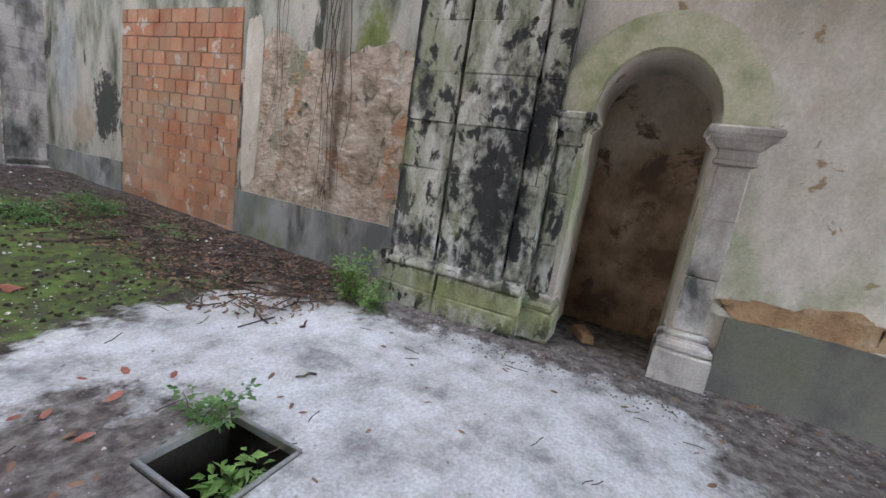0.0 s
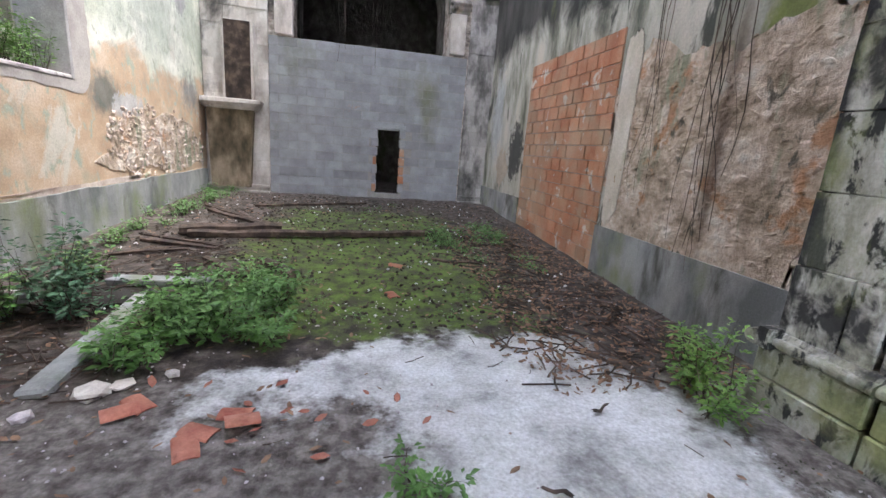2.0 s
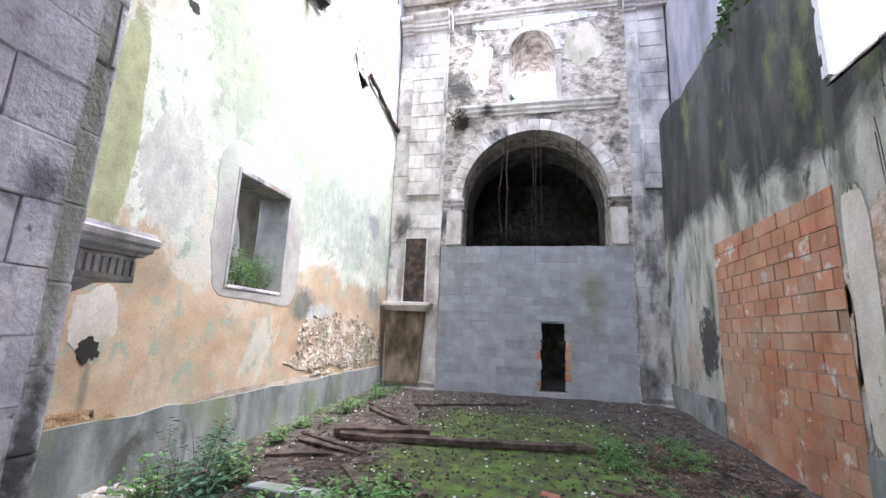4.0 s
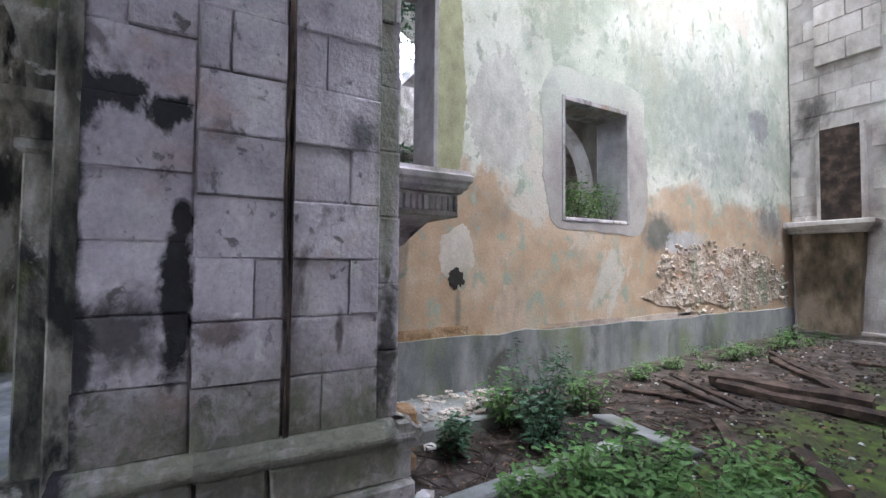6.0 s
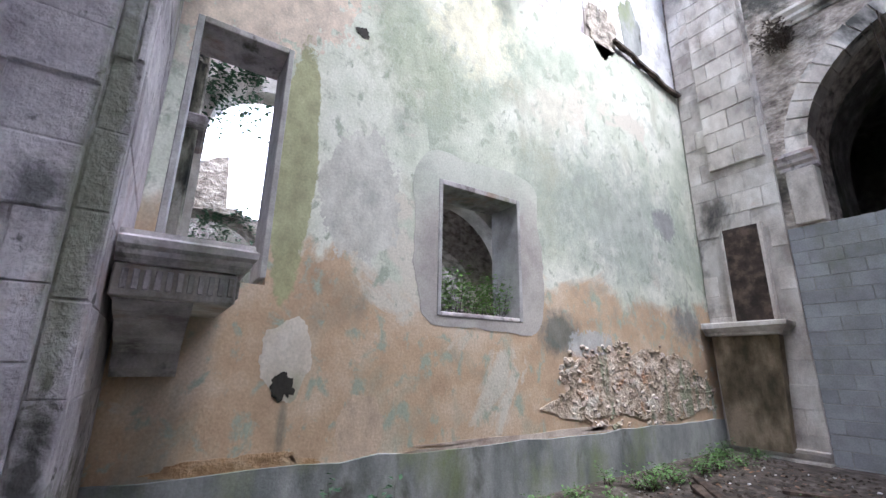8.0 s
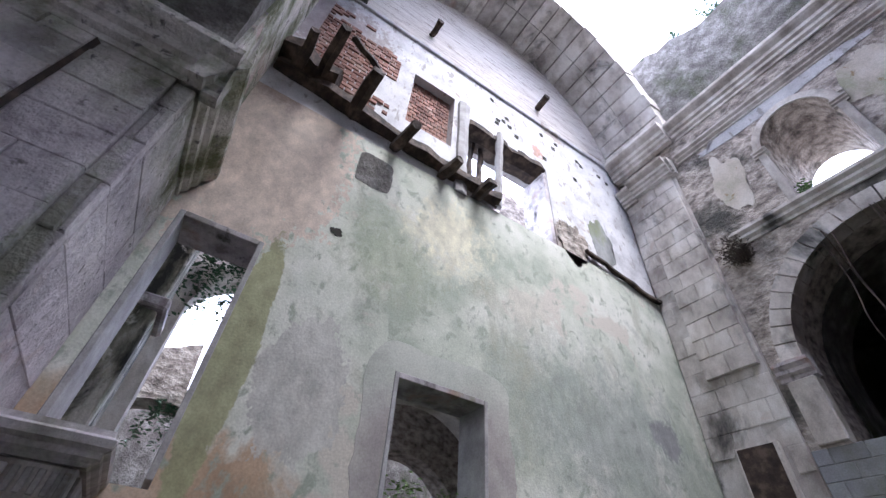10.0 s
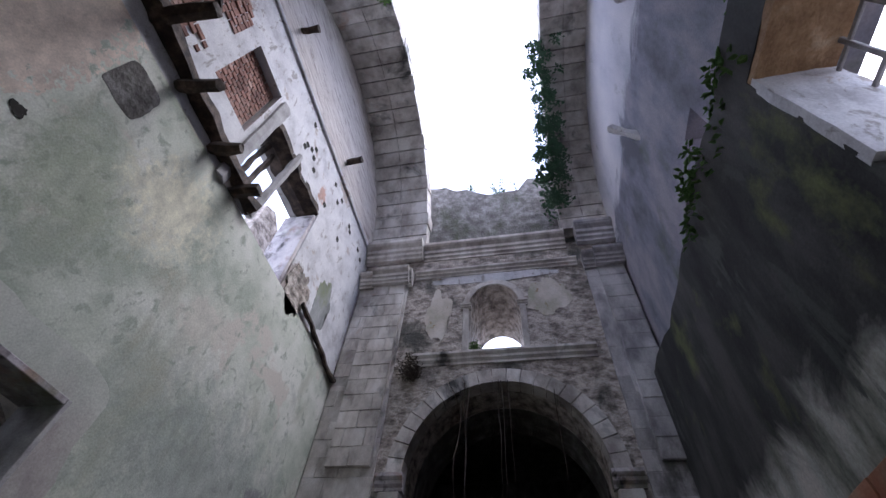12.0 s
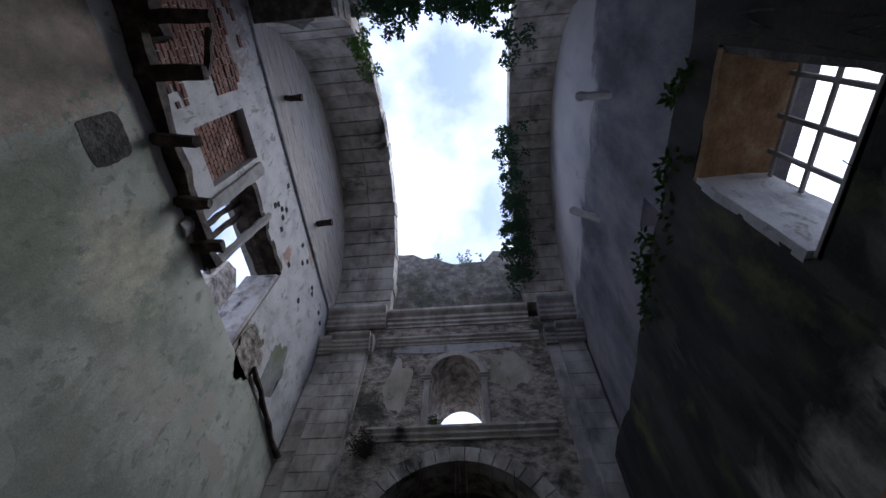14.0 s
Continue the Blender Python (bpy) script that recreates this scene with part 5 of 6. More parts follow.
beam("door_post", (XL - 0.0, 5.62, 6.95), (XL - 0.0, 5.62, 9.8), 0.26, 0.18, "grey weathered door post in the broken opening", M_GREYWOOD, 0.006, "post")
beam("lintel_beam", (XL - 0.3, 5.6, 9.40), (XL - 0.3, 8.0, 9.40), 0.62, 0.3, "dark timber lintel over the broken opening")
# board added over the white reveal; its grey paints the jamb's shade
bm = bmesh.new()
box(bm, (XL - 0.74, 7.80, 7.02), (XL - 0.04, 7.895, 9.22), 0.015, 0.01)
tagged(part("opening_jamb", bm, M_STONE, None), "jamb board added in the broken upper opening, grey as shade", "jamb", kind="structure")
beam("charred_beam_end", (XL + 0.05, 2.25, 7.95), (XL + 0.15, 3.15, 7.75), 0.5, 0.42, "charred rotten lump of beam beside the pier", wob=0.07)
beam("beam_splinter", (XL + 0.78, 3.62, 7.55), (XL + 0.98, 3.12, 7.72), 0.11, 0.13, "broken splinter caught on a joist stub", wob=0.03)
beam("ledge_beam", (XL + 0.03, 8.6, 7.25), (XL + 0.05, 10.65, 6.85), 0.10, 0.12, "thin rotten rail along the torn plaster edge")
bn = thing("brick_niche", (XL - 0.2, 4.9, 8.15), "niche walled with small perforated bricks", "brickwork", kind="structure")
bm = bmesh.new()
box(bm, (XL - 0.40, 4.40, 8.1), (XL - 0.22, 5.43, 9.95))
part("mortar", bm, M_MORTAR, bn)
blocks(bn, "brick", "x", 1, XL - 0.19, 4.44, 5.39, 8.16, 9.89, 0.115, 0.16, M_OLDBRICK, 0.06, 0.018, 0.008, cham=0.006)
bl = thing("bare_brickwork", (XL, 3.3, 9.0), "bare thin brickwork where plaster has fallen", "brickwork", kind="structure")
blocks(bl, "brick", "x", 1, XL + 0.0, 2.5, 4.1, 7.6, 10.6, 0.11, 0.24, M_OLDBRICK, 0.05, 0.02, 0.012, skip=lambda u, z, h: fract(u, z, 1.1, 77) > 0.22, cham=0.006)
patch("torn_edge", 8.35, 7.35, 0.36, 0.6, 51, M_RUBBLE, "torn hole of rubble at the wall edge", 0.03, 0.5, x=XL - 0.03)
patch("plaster_patch", 9.3, 7.9, 0.35, 0.7, 52, M_CEMENT, "grey plaster loss on the white wall", 0.006, 0.4, x=XL - 0.03)
for i in range(16):
    u, z = random.uniform(6.2, 10.2), random.uniform(9.7, 11.0)
    # socket shade painted as a flat near-black patch
    patch("socket_hole", u, z, 0.06, 0.07, 60 + i, M_VOID, "small socket hole in the whitewash, its shade a dark patch", 0.005, 0.3, 4.0, XL - 0.03)
bm = bmesh.new()
moulding(bm, "y", [(XL - 0.02 + u, z) for u, z in ((-0.1, 11.24), (0.04, 11.24), (0.055, 11.27), (0.055, 11.31), (-0.1, 11.33))], 2.3, YE)
tagged(part("ledge_moulding", bm, M_WHITE, None), "thin plaster ledge between white and beige wall", "moulding", kind="structure")

# ---- right window: ochre reveal, bars, slit, corbels ----
rw = thing("window_3", (XR + 0.4, 4.4, 4.1), "deep window with bare ochre lintel, rusty bars and far reveal painted as daylit", "window", kind="structure")
def rough_slab(name, a, b, mt, cuts=7, amp=0.02):
    """A broken stone face: a box with an uneven surface."""
    bm = bmesh.new()
    box(bm, a, b)
    bmesh.ops.subdivide_edges(bm, edges=bm.edges[:], cuts=cuts, use_grid_fill=True)
    for v in bm.verts:
        v.co += amp * Vector([noise.fractal(v.co * 3.1 + Vector((k * 9, 0, 0)), 1.0, 2.0, 4) for k in range(3)])
    return part(name, bm, mt, rw)
rough_slab("reveal", (XR + 0.02, 3.70, 4.1), (XR + 0.69, 3.76, 5.84), M_DARKRUB)
rough_slab("lintel", (XR + 0.0, 3.72, 5.76), (XR + 0.69, 5.02, 5.87), M_ORANGE)
# white colour on the far reveal stands in for daylight on it
rough_slab("reveal", (XR + 0.0, 4.93, 4.2), (XR + 0.69, 5.03, 5.80), M_WHITE)
bm = bmesh.new()
prism(bm, [(XR, 4.08), (XR + 0.69, 4.08), (XR + 0.69, 4.30), (XR, 4.15)], 3.76, 4.94, "y")
part("sill", bm, M_STONE_PALE, rw)
# pale grey bars, daylight on them put into the colour
for y in (3.98, 4.36, 4.70):
    bm = bmesh.new()
    box(bm, (XR + 0.62, y - 0.022, 4.26), (XR + 0.655, y + 0.022, 5.78), 0.005, 0.003)
    part("bar", bm, M_GREYWOOD, rw)
for z in (4.42, 5.22, 5.66):
    bm = bmesh.new()
    box(bm, (XR + 0.622, 3.75, z - 0.022), (XR + 0.653, 4.95, z + 0.022), 0.005, 0.003)
    part("bar", bm, M_GREYWOOD, rw)
for i in range(2):
    beam("wall_corbel", (XRU - 0.32, 4.9 + 2.5 * i, 10.6), (XRU + 0.1, 4.75 + 2.5 * i, 9.6), 0.16, 0.20, "slanting pale stone bracket on the upper wall", M_WHITE, 0.006, "bracket", "upper wall brackets")

# ruined rooms beyond the upper opening and the pulpit door
bm = bmesh.new()
wall_with_openings(bm, "x", -5.9, -5.5, 8.2, 11.9, 5.6, 9.0, top=lambda u: 10.2 + 0.5 * (u - 8.2) + ragged(0.0, 0.9, 0.9, 81)(u))
structure("wall_upper_room", bm, M_RUBBLE, "broken rubble wall of an upper room", "wall")
for y in (6.0, 6.25):
    beam("upper_post", (XL - 0.4, y, 6.98), (XL - 0.4, y + 0.1, 9.3), 0.14, 0.14, "dark charred post beyond the broken opening", category="post", group="upper posts")
yp = thing("yard_pier", (-4.9, 2.1, 0), "dark mossy stone pier standing beyond the doorway", "pier", kind="structure")
bm = bmesh.new()
box(bm, (-5.2, 1.75, -0.2), (-4.62, 2.52, 7.5), 0.02, 0.02)
part("shaft", bm, M_STONE_BLACK, yp)
for z in (1.6, 3.9):
    bm = bmesh.new()
    box(bm, (-5.28, 1.7, z), (-4.54, 2.6, z + 0.16), 0.03, 0.01)
    part("band", bm, M_STONE, yp)

# flat roof added to cut the daylight in the chapel
bm = bmesh.new()
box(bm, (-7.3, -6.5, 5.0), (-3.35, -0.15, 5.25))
structure("ceiling_chapel", bm, M_DARKRUB, "dark roof slab added over the side chapel to shade it", "ceiling")
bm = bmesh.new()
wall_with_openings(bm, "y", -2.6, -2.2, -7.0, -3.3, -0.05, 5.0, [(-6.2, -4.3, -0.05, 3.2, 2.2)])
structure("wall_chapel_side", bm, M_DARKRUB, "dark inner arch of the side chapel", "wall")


# ---- planks, stones and litter on the ground ----
def gz(x, y):
    return ground_z(x, y)


def plank(x0, y0, x1, y1, w, h, label="rotten dark roof timber lying on the soil", mt=M_WOOD, up=0.0):
    return beam("fallen_timber", (x0, y0, gz(x0, y0) + h * 0.45 + up), (x1, y1, gz(x1, y1) + h * 0.45), w, h, label, mt, 0.012, "timber", "fallen timbers")


plank(-2.31, 6.04, 1.19, 6.61, 0.17, 0.13, "long rotten roof beam lying across the floor")
plank(-2.45, 6.2, -1.2, 6.55, 0.26, 0.18, "thick rotten log crumbling on the soil")
plank(-2.76, 5.80, -1.78, 5.49, 0.10, 0.06)
plank(-2.82, 5.18, -2.10, 5.50, 0.09, 0.05)
plank(-2.58, 7.88, -1.47, 6.86, 0.12, 0.07)
plank(-2.85, 6.14, -1.77, 5.62, 0.09, 0.05)
plank(-1.79, 5.11, -1.24, 4.44, 0.11, 0.06)
plank(-2.75, 8.23, -1.45, 6.95, 0.12, 0.08)
plank(-2.0, 8.6, 0.1, 9.3, 0.10, 0.06)
plank(-1.1, 4.9, -0.75, 4.5, 0.16, 0.12, "short rotten stump of timber on the moss")
plank(0.9, 5.3, 1.5, 5.1, 0.07, 0.04)


def rock(x, y, s, label, mt, flat=0.6, name="loose_stone", group="loose stones", category="stone"):
    b = bmesh.new()
    bmesh.ops.create_icosphere(b, subdivisions=1, radius=1)
    k = random.uniform(0, 50)
    for v in b.verts:
        v.co *= 1 + 0.45 * noise.noise(v.co * 1.4 + Vector((k, 0, 0)))
        v.co = Vector((v.co.x * s, v.co.y * s * random.uniform(0.98, 1.02), v.co.z * s * flat))
    ob = link_mesh(name, b, mt)
    ob.location = (x, y, gz(x, y) + s * flat * 0.55)
    ob.rotation_euler = (0, 0, random.uniform(0, 6))
    return tagged(ob, label, category, group)


rock(-1.55, 2.43, 0.10, "whitish angular stone lying on the soil", M_STONE_PALE, 0.4)
rock(-1.42, 2.48, 0.07, "whitish angular stone lying on the soil", M_STONE_PALE, 0.4)
for x, y, s in ((-2.36, 2.33, 0.09), (-2.0, 2.35, 0.07), (-2.9, 3.0, 0.08), (-2.6, 2.7, 0.06), (-3.1, 3.5, 0.09), (-1.75, 2.2, 0.05), (-1.2, 2.6, 0.05)):
    rock(x, y, s, "small grey rubble stone on the soil", M_STONE)
# rubble bank on a stone kerb by the wall
kerb = thing("stone_kerb", (-2.9, 3.0, 0), "broken stone kerb slab heaped with grit by the wall", "kerb")
bm = bmesh.new()
box(bm, (-3.46, 2.30, -0.05), (-2.72, 3.85, 0.10), 0.02, 0.02)
part("slab", bm, M_CEMENT, kerb)
bm = bmesh.new()
for i in range(220):
    x, y = random.uniform(-3.42, -2.75), random.uniform(2.35, 3.8)
    s = random.uniform(0.012, 0.035)
    bmesh.ops.create_icosphere(bm, subdivisions=1, radius=s, matrix=Matrix.Translation((x, y, 0.10 + 0.05 * noise.noise(Vector((x * 3, y * 3, 0))) + 0.02)) @ Matrix.Rotation(random.uniform(0, 6), 4, "Z") @ Matrix.Diagonal((1.4, 1, 0.7, 1)))
tagged(part("grit", bm, M_RUBBLE, kerb), kind="stuff")
k2 = thing("concrete_kerb", (-1.8, 3.2, 0), "mossy concrete kerb edging the weeds", "kerb")
bm = bmesh.new()
m = Matrix.Translation((-1.83, 2.40, -0.05)) @ Matrix.Rotation(radians(4), 4, "Z")
box(bm, (-0.09, 0, 0), (0.07, 1.6, 0.09), 0.02, 0.012, m)
part("body", bm, M_CEMENT, k2)
k3 = thing("stone_cover_slab", (-1.9, 4.3, 0), "grey stone slab half covering a dark trench", "slab")
bm = bmesh.new()
box(bm, (-2.35, 4.20, 0.02), (-1.50, 4.42, 0.085), 0.012, 0.02)
part("body", bm, M_CEMENT, k3)
tr = thing("trench", (-2.4, 3.9, 0), "gap of a collapsed trench beside the slab, shade laid as a dark sheet", "trench", kind="structure")
# flat near-black sheet paints the shade of the gap
bm = bmesh.new()
blob(bm, "z", 0.0, 0.035, -2.2, 3.95, 0.42, 0.22, 71, 0.3)
part("hollow", bm, M_VOID, tr)
post = thing("stone_post", (-2.36, 2.38, 0), "worn reddish brick stub beside the pier foot", "stub")
for k in range(3):
    bm = bmesh.new()
    box(bm, (-2.46, 2.31, 0.15 * k), (-2.30, 2.45, 0.15 * k + 0.14), 0.02, 0.012)
    part("brick", bm, M_ORANGE, post)

# broken roof tiles
def tile(x, y, r, tilt, up=0.0):
    t = bmesh.new()
    L, R = 0.17, 0.06
    rows = []
    for i in range(7):
        a = math.pi * i / 6
        rows.append((-R * math.cos(a), R * 0.32 * math.sin(a)))
    vo = [[t.verts.new((u, -L / 2 + L * k, v)) for u, v in rows] for k in (0, 1)]
    vi = [[t.verts.new((u * 0.82, -L / 2 + L * k, v * 0.82 - 0.004)) for u, v in rows] for k in (0, 1)]
    for i in range(6):
        t.faces.new((vo[0][i], vo[0][i + 1], vo[1][i + 1], vo[1][i]))
        t.faces.new((vi[0][i], vi[0][i + 1], vi[1][i + 1], vi[1][i]))
        for k in (0, 1):
            t.faces.new((vo[k][i], vo[k][i + 1], vi[k][i + 1], vi[k][i]))
    for k in (0, 6):
        t.faces.new((vo[0][k], vo[1][k], vi[1][k], vi[0][k]))
    ob = link_mesh("roof_tile", t, M_TILE)
    ob.location = (x, y, gz(x, y) + 0.005 + up)
    ob.rotation_euler = (tilt, random.uniform(-0.1, 0.1), r)
    return tagged(ob, "broken curved terracotta roof tile on the soil", "roof tile", "broken roof tiles")


for a in ((-0.86, 2.02, 1.2, 0.05, 0.0), (-0.66, 2.05, 1.9, 0.1, 0.04), (-0.72, 2.16, 1.5, 0.0, 0.0), (-0.88, 1.9, 0.4, 0.1, 0.0), (-1.25, 2.29, 0.9, 0.1, 0.0), (-1.30, 2.20, 2.1, 0.0, 0.02), (0.39, 5.02, 1.3, 0.1, 0.0), (0.28, 4.1, 0.3, 0.0, 0.0)):
    tile(*a)

# countless litter: leaves, grit, twigs
def litter(name, count, place, size, mt, label, category, curl=0.35, flat=True):
    vs, fs = [], []
    for _ in range(count):
        x, y = place()
        if HX0 - 0.05 < x < HX1 + 0.05 and HY0 - 0.05 < y < HY1 + 0.05:
            continue
        s = random.uniform(*size)
        m = Matrix.Translation((x, y, gz(x, y) + 0.008 + s * 0.12)) @ Euler((random.uniform(-curl, curl), random.uniform(-curl, curl), random.uniform(0, 6.28))).to_matrix().to_4x4()
        o = len(vs)
        if flat:
            for u, v, w in ((-1, 0, 0), (-0.3, -0.45, 0.12), (0.5, -0.4, 0.05), (1, 0, 0.2), (0.45, 0.42, 0.1), (-0.35, 0.4, 0.15)):
                vs.append(m @ Vector((u * s, v * s, w * s)))
            fs.append(tuple(range(o, o + 6)))
        else:
            for u, v, w in ((-1, -0.7, -0.3), (1, -0.8, -0.3), (0.8, 0.9, -0.3), (-0.9, 0.6, -0.3), (-0.5, -0.4, 0.5), (0.6, -0.3, 0.4), (0.4, 0.5, 0.55), (-0.4, 0.4, 0.4)):
                vs.append(m @ Vector((u * s, v * s, w * s)))
            fs += [(o, o + 1, o + 5, o + 4), (o + 1, o + 2, o + 6, o + 5), (o + 2, o + 3, o + 7, o + 6), (o + 3, o, o + 4, o + 7), (o + 4, o + 5, o + 6, o + 7)]
    me = bpy.data.meshes.new(name)
    me.from_pydata(vs, [], fs)
    me.materials.append(mt)
    return tagged(new(name, me), label, category, kind="stuff")


def spread(x0, x1, y0, y1, keep=None):
    def f():
        while True:
            x, y = random.uniform(x0, x1), random.uniform(y0, y1)
            if not keep or keep(x, y):
                return x, y
    return f


soil_only = lambda x, y: random.random() > 0.93 * screed(x, y) ** 0.6
right_strip = lambda x, y: x > 1.0 + 0.25 * (y - 2) * 0.3 + 0.4 * fract(x, y, 1.5, 8)
litter("dead_leaves", 1500, spread(-2.9, 2.9, -2.5, 9.8, soil_only), (0.015, 0.038), M_DEADLEAF, "scattered small brown dead leaves", "leaves")
litter("dead_leaves_right", 2600, spread(0.9, 2.95, 2.2, 7.5, right_strip), (0.015, 0.04), M_DEADLEAF, "thick drift of dead leaves by the wall", "leaves", 0.6)
litter("grit", 1500, spread(-2.6, 2.7, -2.5, 4.0, soil_only), (0.003, 0.011), M_STONE, "loose grit and plaster crumbs", "gravel", 0.3, False)
litter("grit_right", 1500, spread(2.05, 2.75, -4.0, 1.5), (0.003, 0.010), M_DARKRUB, "loose grit along the wall foot", "gravel", 0.3, False)
litter("soil_clods", 3500, spread(-3.0, 2.8, 3.3, 10.2), (0.008, 0.026), M_SOIL, "loose clods of dark soil", "soil", 0.4, False)
litter("plaster_crumbs", 260, spread(-3.0, 2.5, 3.5, 9.8), (0.006, 0.022), M_WHITE, "pale plaster crumbs on the moss", "rubble", 0.4, False)
litter("pink_leaves", 18, spread(-1.3, 0.6, 1.3, 2.6, lambda x, y: screed(x, y) < 0.7), (0.03, 0.055), M_TILE, "reddish fallen leaves", "leaves")


def sticks(name, count, place, length, r, label):
    b = bmesh.new()
    for _ in range(count):
        x, y = place()
        L = random.uniform(*length)
        a = random.uniform(0, math.pi)
        z = gz(x, y) + 0.012
        prev = None
        p = Vector((x, y, z))
        for k in range(4):
            d = Vector((math.cos(a), math.sin(a), random.uniform(-0.05, 0.12)))
            ring = [b.verts.new(p + r * Vector((-d.y * c, d.x * c, s))) for c, s in ((1, -0.5), (-1, -0.5), (0, 1))]
            if prev:
                for i in range(3):
                    b.faces.new((prev[i], prev[(i + 1) % 3], ring[(i + 1) % 3], ring[i]))
            prev = ring
            p = p + d * L / 3
            a += random.uniform(-0.35, 0.35)
    return tagged(link_mesh(name, b, M_WOOD), label, "twigs", kind="stuff")


sticks("twigs", 30, spread(-1.8, 2.2, -1.0, 3.2), (0.05, 0.2), 0.003, "thin dry twigs on the ground")
sticks("brush_twigs", 420, spread(1.0, 2.9, 2.2, 6.5, right_strip), (0.12, 0.4), 0.007, "brushwood twigs along the right wall")
sticks("brush_twigs_left", 240, spread(-2.7, -1.6, 2.3, 5.5), (0.12, 0.45), 0.006, "brushwood twigs in the trench")
for (x, y, a) in ((1.35, 2.0, 0.5), (0.9, 1.4, 2.6)):
    beam("twig", (x, y, gz(x, y) + 0.02), (x + 0.14 * math.cos(a), y + 0.14 * math.sin(a), gz(x, y) + 0.02), 0.018, 0.014, "dark twig lying on the pale screed", category="twig")

# ---- plants ----
def leaf_quads(vs, fs, at, direction, size, width):
    d = direction.normalized()
    side = d.cross(Vector((0, 0, 1)))
    if side.length < 1e-3:
        side = Vector((1, 0, 0))
    side = (side.normalized() + 0.5 * Vector([random.uniform(-1, 1) for _ in range(3)])).normalized()
    n = side.cross(d)
    o = len(vs)
    for u, v, w in ((0, 0, 0), (0.45, 0.5, 0.06), (0.45, -0.5, 0.06), (1, 0, -0.12)):
        vs.append(at + d * u * size + side * v * size * width + n * w * size)
    fs += [(o, o + 1, o + 3), (o, o + 3, o + 2)]


def plant(loc, stems, height, spread_r, leaf, mt, label, name="weed_plant", per_stem=26, group="", droop=0.0, category="plant", base=None):
    vs, fs = [], []
    b = bmesh.new()
    bx, by, bz = loc
    for _ in range(stems):
        a = random.uniform(0, 6.28)
        r0 = (base if base is not None else spread_r * 0.6) * math.sqrt(random.random())
        p = Vector((bx + r0 * math.cos(a), by + r0 * math.sin(a), bz))
        lean = random.uniform(0, 6.28)
        h = height * random.uniform(0.45, 1.0)
        d = Vector((math.cos(lean) * spread_r * 0.7, math.sin(lean) * spread_r * 0.7, h))
        prev = None
        for k in range(5):
            t = k / 4
            q = p + d * t + Vector((0, 0, -droop * t * t * height)) + 0.02 * Vector([random.uniform(-1, 1) for _ in range(3)])
            rr = 0.004 * (1.2 - t)
            ring = [b.verts.new(q + rr * Vector((c, s, 0))) for c, s in ((1, -0.5), (-1, -0.5), (0, 1))]
            if prev:
                for i in range(3):
                    b.faces.new((prev[i], prev[(i + 1) % 3], ring[(i + 1) % 3], ring[i]))
            prev = ring
        for k in range(per_stem):
            t = random.uniform(0.15, 1.05)
            q = p + d * t + Vector((0, 0, -droop * t * t * height))
            aa = random.uniform(0, 6.28)
            dirn = Vector((math.cos(aa), math.sin(aa), random.uniform(-0.35, 0.6)))
            off = random.uniform(0.0, 0.06)
            leaf_quads(vs, fs, q + dirn.normalized() * off, dirn, leaf * random.uniform(0.6, 1.25), 0.55)
    t = thing(name, loc, label, category, group)
    me = bpy.data.meshes.new("foliage")
    me.from_pydata(vs, [], fs)
    me.materials.append(mt)
    f = new("foliage", me)
    f.parent, f.matrix_parent_inverse = t, t.matrix_world.inverted()
    f["kind"] = "stuff"
    part("stem", b, M_WOOD, t)["kind"] = "stuff"
    return t


W = "low green weeds growing from the soil"
for x, y, s, h, r in ((-1.45, 3.05, 16, 0.40, 0.30), (-1.05, 3.15, 16, 0.36, 0.30), (-0.85, 3.6, 14, 0.36, 0.28), (-1.4, 3.55, 16, 0.44, 0.30), (-1.0, 4.1, 12, 0.34, 0.28), (-1.55, 2.75, 8, 0.25, 0.22), (-0.7, 3.1, 8, 0.24, 0.2)):
    plant((x, y, gz(x, y)), int(s * 1.5), h, r, 0.065, M_LEAF, W, group="green weeds", per_stem=32)
for x, y, s, h, r in ((-2.45, 3.7, 18, 0.75, 0.28), (-2.75, 3.5, 12, 0.5, 0.25), (-2.2, 3.5, 10, 0.45, 0.25), (-2.45, 2.8, 8, 0.36, 0.16), (-2.55, 4.3, 10, 0.4, 0.25)):
    plant((x, y, gz(x, y)), int(s * 1.4), h, r, 0.065, M_LEAF_DARK if random.random() < 0.4 else M_LEAF, "tall leafy weed beside the trench", group="green weeds")
plant((2.24, 2.15, 0), 20, 0.50, 0.26, 0.055, M_LEAF_BRIGHT, "bushy green weed at the foot of the pier", group="green weeds", per_stem=34)
plant((2.12, 1.95, 0), 10, 0.30, 0.20, 0.05, M_LEAF_BRIGHT, "bushy green weed at the foot of the pier", group="green weeds")
for i in range(26):
    x, y = random.uniform(1.0, 2.3), random.uniform(4.9, 7.2)
    plant((x, y, gz(x, y)), 7, random.uniform(0.10, 0.2), 0.18, 0.045, M_LEAF, "small ground weeds spreading over leaf litter", group="ground weeds", per_stem=14)
for i in range(22):
    x, y = random.uniform(-3.3, -2.7), random.uniform(5.5, 10.2)
    plant((x, y, gz(x, y)), 6, random.uniform(0.12, 0.32), 0.16, 0.05, M_LEAF, "small weeds along the foot of the wall", group="wall weeds", per_stem=14)
for i in range(30):
    x, y = random.uniform(-1.8, 1.6), random.uniform(3.3, 9.5)
    plant((x, y, gz(x, y)), 4, random.uniform(0.04, 0.10), 0.12, 0.03, M_LEAF, "tiny seedlings in the moss", group="seedlings", per_stem=9)
plant((0.22, 1.50, 0.02), 9, 0.14, 0.16, 0.045, M_LEAF, "small fern tuft at the pit edge", group="pit plants")
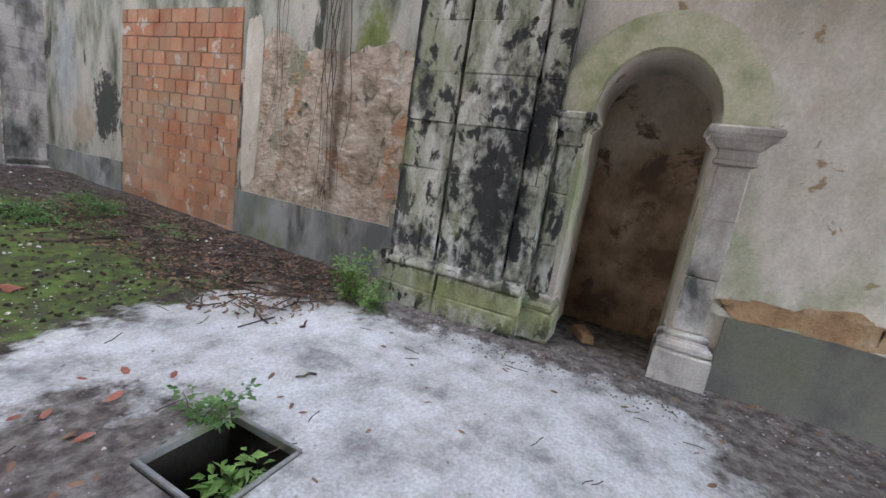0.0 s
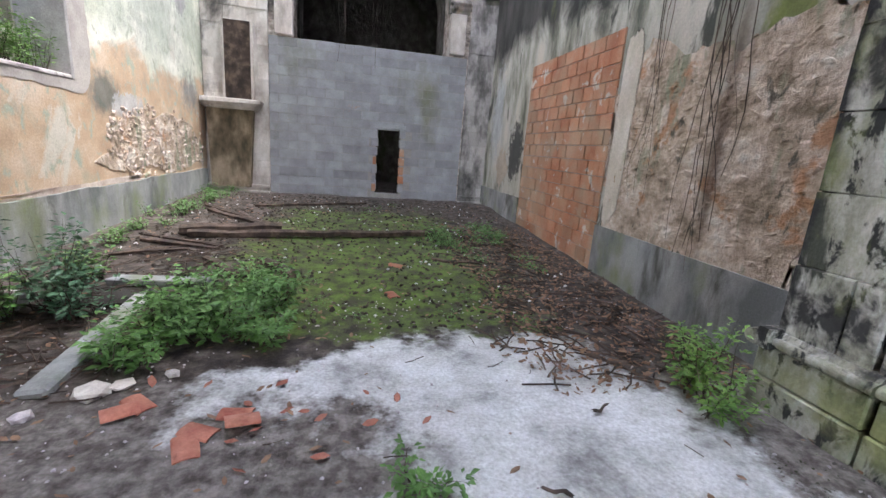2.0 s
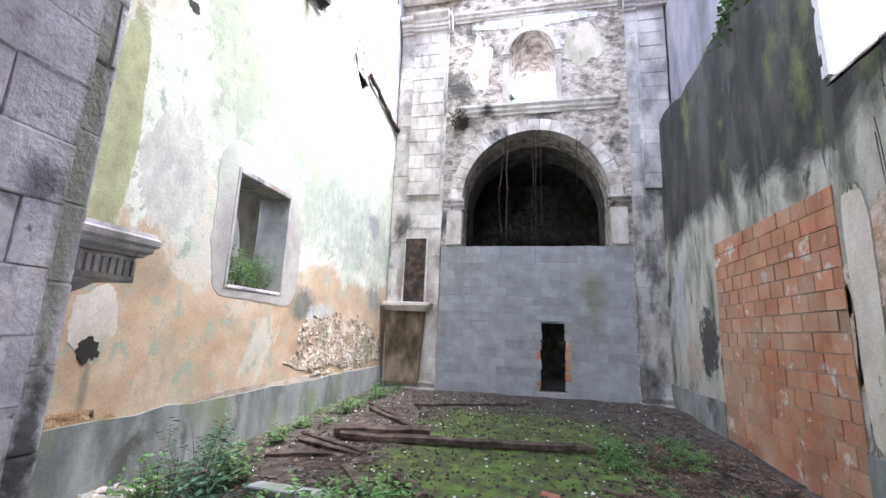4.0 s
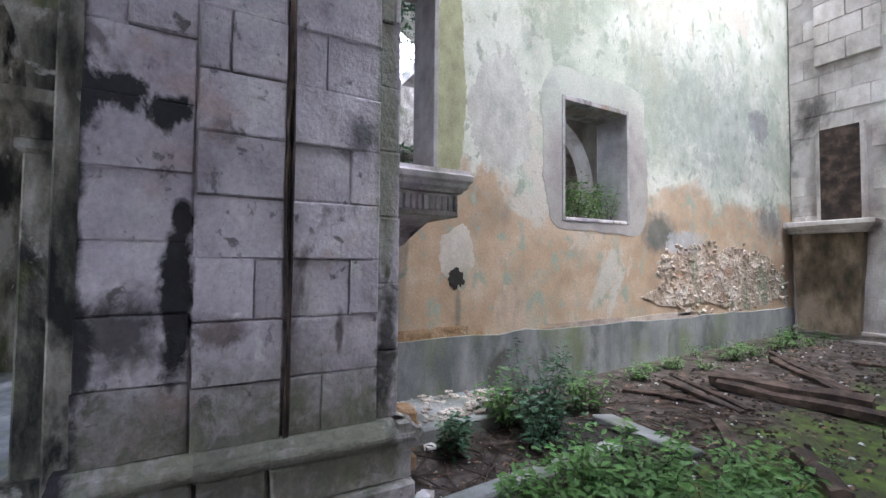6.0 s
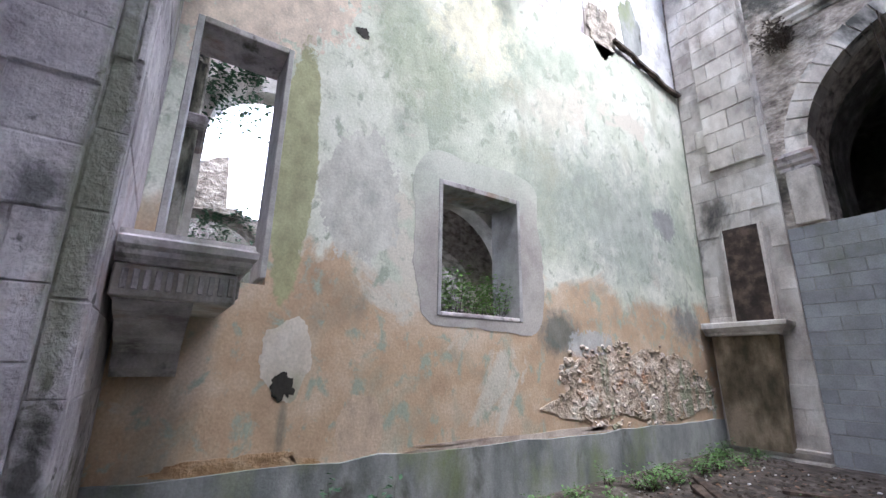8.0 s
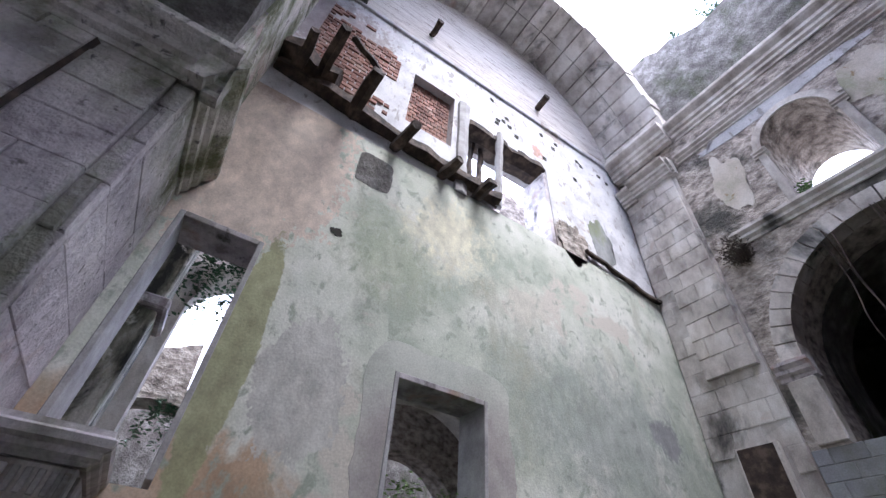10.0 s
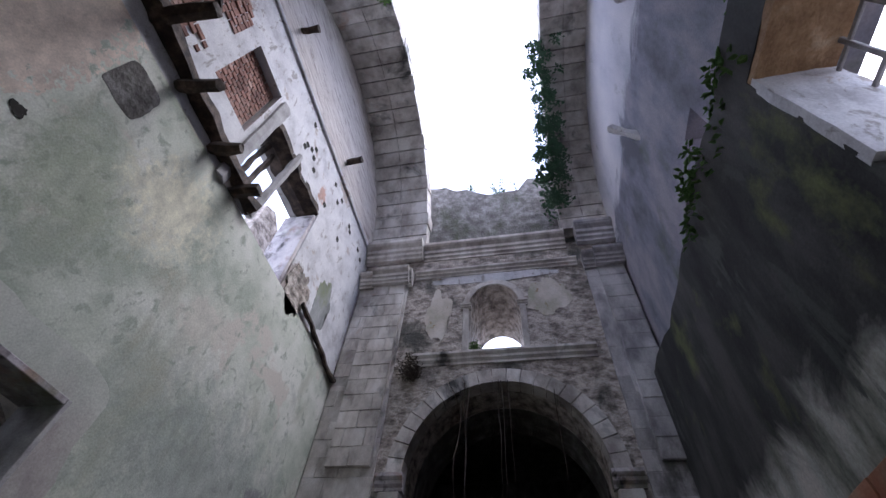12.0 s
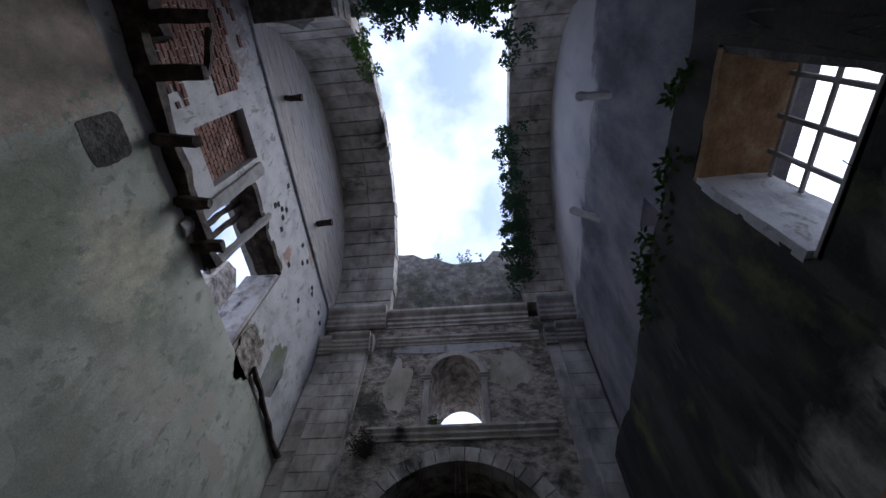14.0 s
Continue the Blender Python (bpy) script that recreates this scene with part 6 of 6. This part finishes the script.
plant((0.12, 1.15, -0.34), 7, 0.42, 0.13, 0.085, M_LEAF_BRIGHT, "bright leafy seedling growing out of the pit", group="pit plants", per_stem=16, base=0.05)
for y in (5.05, 5.35, 5.65, 5.95):
    plant((XL - 0.25, y, 2.02), 14, 0.55, 0.2, 0.06, M_LEAF_BRIGHT, "bright green shrub growing in the window", group="window shrubs", per_stem=24)
for i in range(10):
    x, y = random.uniform(-7.4, -4.6), random.uniform(2.0, 10.5)
    plant((x, y, 0.0), 22, random.uniform(1.2, 2.4), 0.7, 0.11, M_LEAF, "rank shrub growing in the ruined yard", "yard_shrub", 44, "yard shrubs")
for y in (1.8, 3.2, 4.6, 6.2, 8.0, 9.6):
    plant((-7.7, y, (4.9 if y < 3.1 else 3.9 if y < 5.2 else 6.6) + ragged(0.0, 0.7, 0.5, 21)(y) - 0.2), 14, 0.6, 0.6, 0.1, M_LEAF_DARK, "ivy tuft on the yard wall", "ivy_tuft", 40, "ivy tufts", 1.4)
# ivy and tufts on the broken crown
for y, z, s in ((6.6, 15.2, 10), (7.3, 15.1, 16), (8.0, 14.8, 16), (8.7, 14.4, 22), (9.3, 13.9, 26), (9.8, 13.3, 26), (10.2, 12.6, 18), (3.7, 13.6, 10), (4.2, 14.2, 6)):
    plant((2.14, y, z), s, 0.55, 0.45, 0.11, M_LEAF_DARK, "hanging ivy on the edge of the stone arch", "ivy_tuft", 34, "arch ivy", 1.7)
for y, z in ((3.6, 13.2), (3.9, 13.8), (4.4, 14.3)):
    plant((-1.80, y, z), 10, 0.4, 0.3, 0.09, M_LEAF_BRIGHT, "green tuft on the stone arch edge", "ivy_tuft", 26, "arch ivy", 1.2)
for x in (-1.3, -0.9, -0.5, -0.1, 0.3, 0.7, 1.1, 1.5, 1.9):
    zc = 10.9 + math.sqrt(max(0.1, 2.45 ** 2 - (x - 0.23) ** 2))
    plant((x, 2.85 + random.uniform(-0.1, 0.3), zc + 0.6), 16, 0.6, 0.5, 0.11, M_LEAF_DARK if x < 1.2 else M_LEAF, "ivy hanging from the broken vault edge", "ivy_tuft", 36, "vault ivy", 1.6)
for x in (-1.6, -0.6, 0.5, 1.3, 2.0):
    plant((x, YE + 0.5, 14.6), 8, 0.5, 0.4, 0.1, M_LEAF_DARK, "plant tuft on the ruined wall crest", "ivy_tuft", 22, "crest tufts")
for y in (4.3, 5.2, 5.7, 6.2, 6.7, 7.1):
    plant((XR + 0.12, y, 6.45), 9, 0.6, 0.4, 0.10, M_LEAF, "slender fern hanging from the wall ledge", "ledge_fern", 22, "ledge ferns", 1.3)
M_DRY = mat("dry_grey_brush", [(0.3, (0.06, 0.05, 0.045)), (0.7, (0.17, 0.14, 0.12))], 6, 0.9, 0.2)
plant((-1.72, YE - 0.08, 6.75), 30, 0.55, 0.3, 0.06, M_DRY, "dry brown bush rooted above the arch impost", "dry_bush", 30)
plant((-0.35, YE + 0.15, 7.5), 8, 0.35, 0.15, 0.07, M_LEAF, "small green plant on the upper window sill", "sill_plant", 20)

# ---- hanging roots ----
def root(x, y, z0, z1, r, sway, label, name="hanging_root", group="hanging roots"):
    c = bmesh.new()
    prev, n = None, 14
    k = random.uniform(0, 90)
    for i in range(n + 1):
        t = i / n
        z = z0 + (z1 - z0) * t
        p = Vector((x + sway * 0.25 * noise.noise(Vector((k, t * 3, 0))), y + sway * noise.noise(Vector((k, t * 3, 9))), z))
        rr = r * (1 - 0.6 * t)
        ring = [c.verts.new(p + rr * Vector((math.cos(j * 2.094), math.sin(j * 2.094), 0))) for j in range(3)]
        if prev:
            for j in range(3):
                c.faces.new((prev[j], prev[(j + 1) % 3], ring[(j + 1) % 3], ring[j]))
        prev = ring
    return tagged(link_mesh(name, c, M_WOOD), label, "root", group)


for i in range(9):
    y = 3.38 + random.gauss(0, 0.12)
    root(XR - 0.03, y, random.uniform(3.5, 6.3), random.uniform(0.15, 1.6), random.uniform(0.004, 0.010), 0.3, "thin brown root hanging down the damp wall")
for i in range(4):
    y = random.uniform(4.0, 5.1)
    root(XR - 0.03, y, random.uniform(3.0, 4.5), random.uniform(1.0, 2.0), 0.005, 0.2, "thin brown root hanging down the damp wall")
for x in (-0.62, -0.5, -0.46, 0.15, 0.22, 0.35, 1.2):
    root(x, YE - 0.08, AS + math.sqrt(AR ** 2 - (x - AC) ** 2), 3.5 + random.uniform(-0.4, 0.8), 0.012, 0.25, "thin root hanging in the great arch", group="arch roots")
for y, x in ((1.552, -2.128), (1.56, -2.122)):
    root(x, y, 4.55, 0.44, 0.024, 0.035, "dark dead vine stem in the groove of the pier", "vine_stem", "pier vines")
for y, z in ((2.75, 5.3), (3.0, 5.45), (3.9, 5.4)):
    plant((-5.95, y, z + 0.2), 14, 0.7, 0.35, 0.09, M_LEAF_DARK, "ivy hanging from the broken arcade arch", "ivy_tuft", 30, "arcade ivy", 1.9)
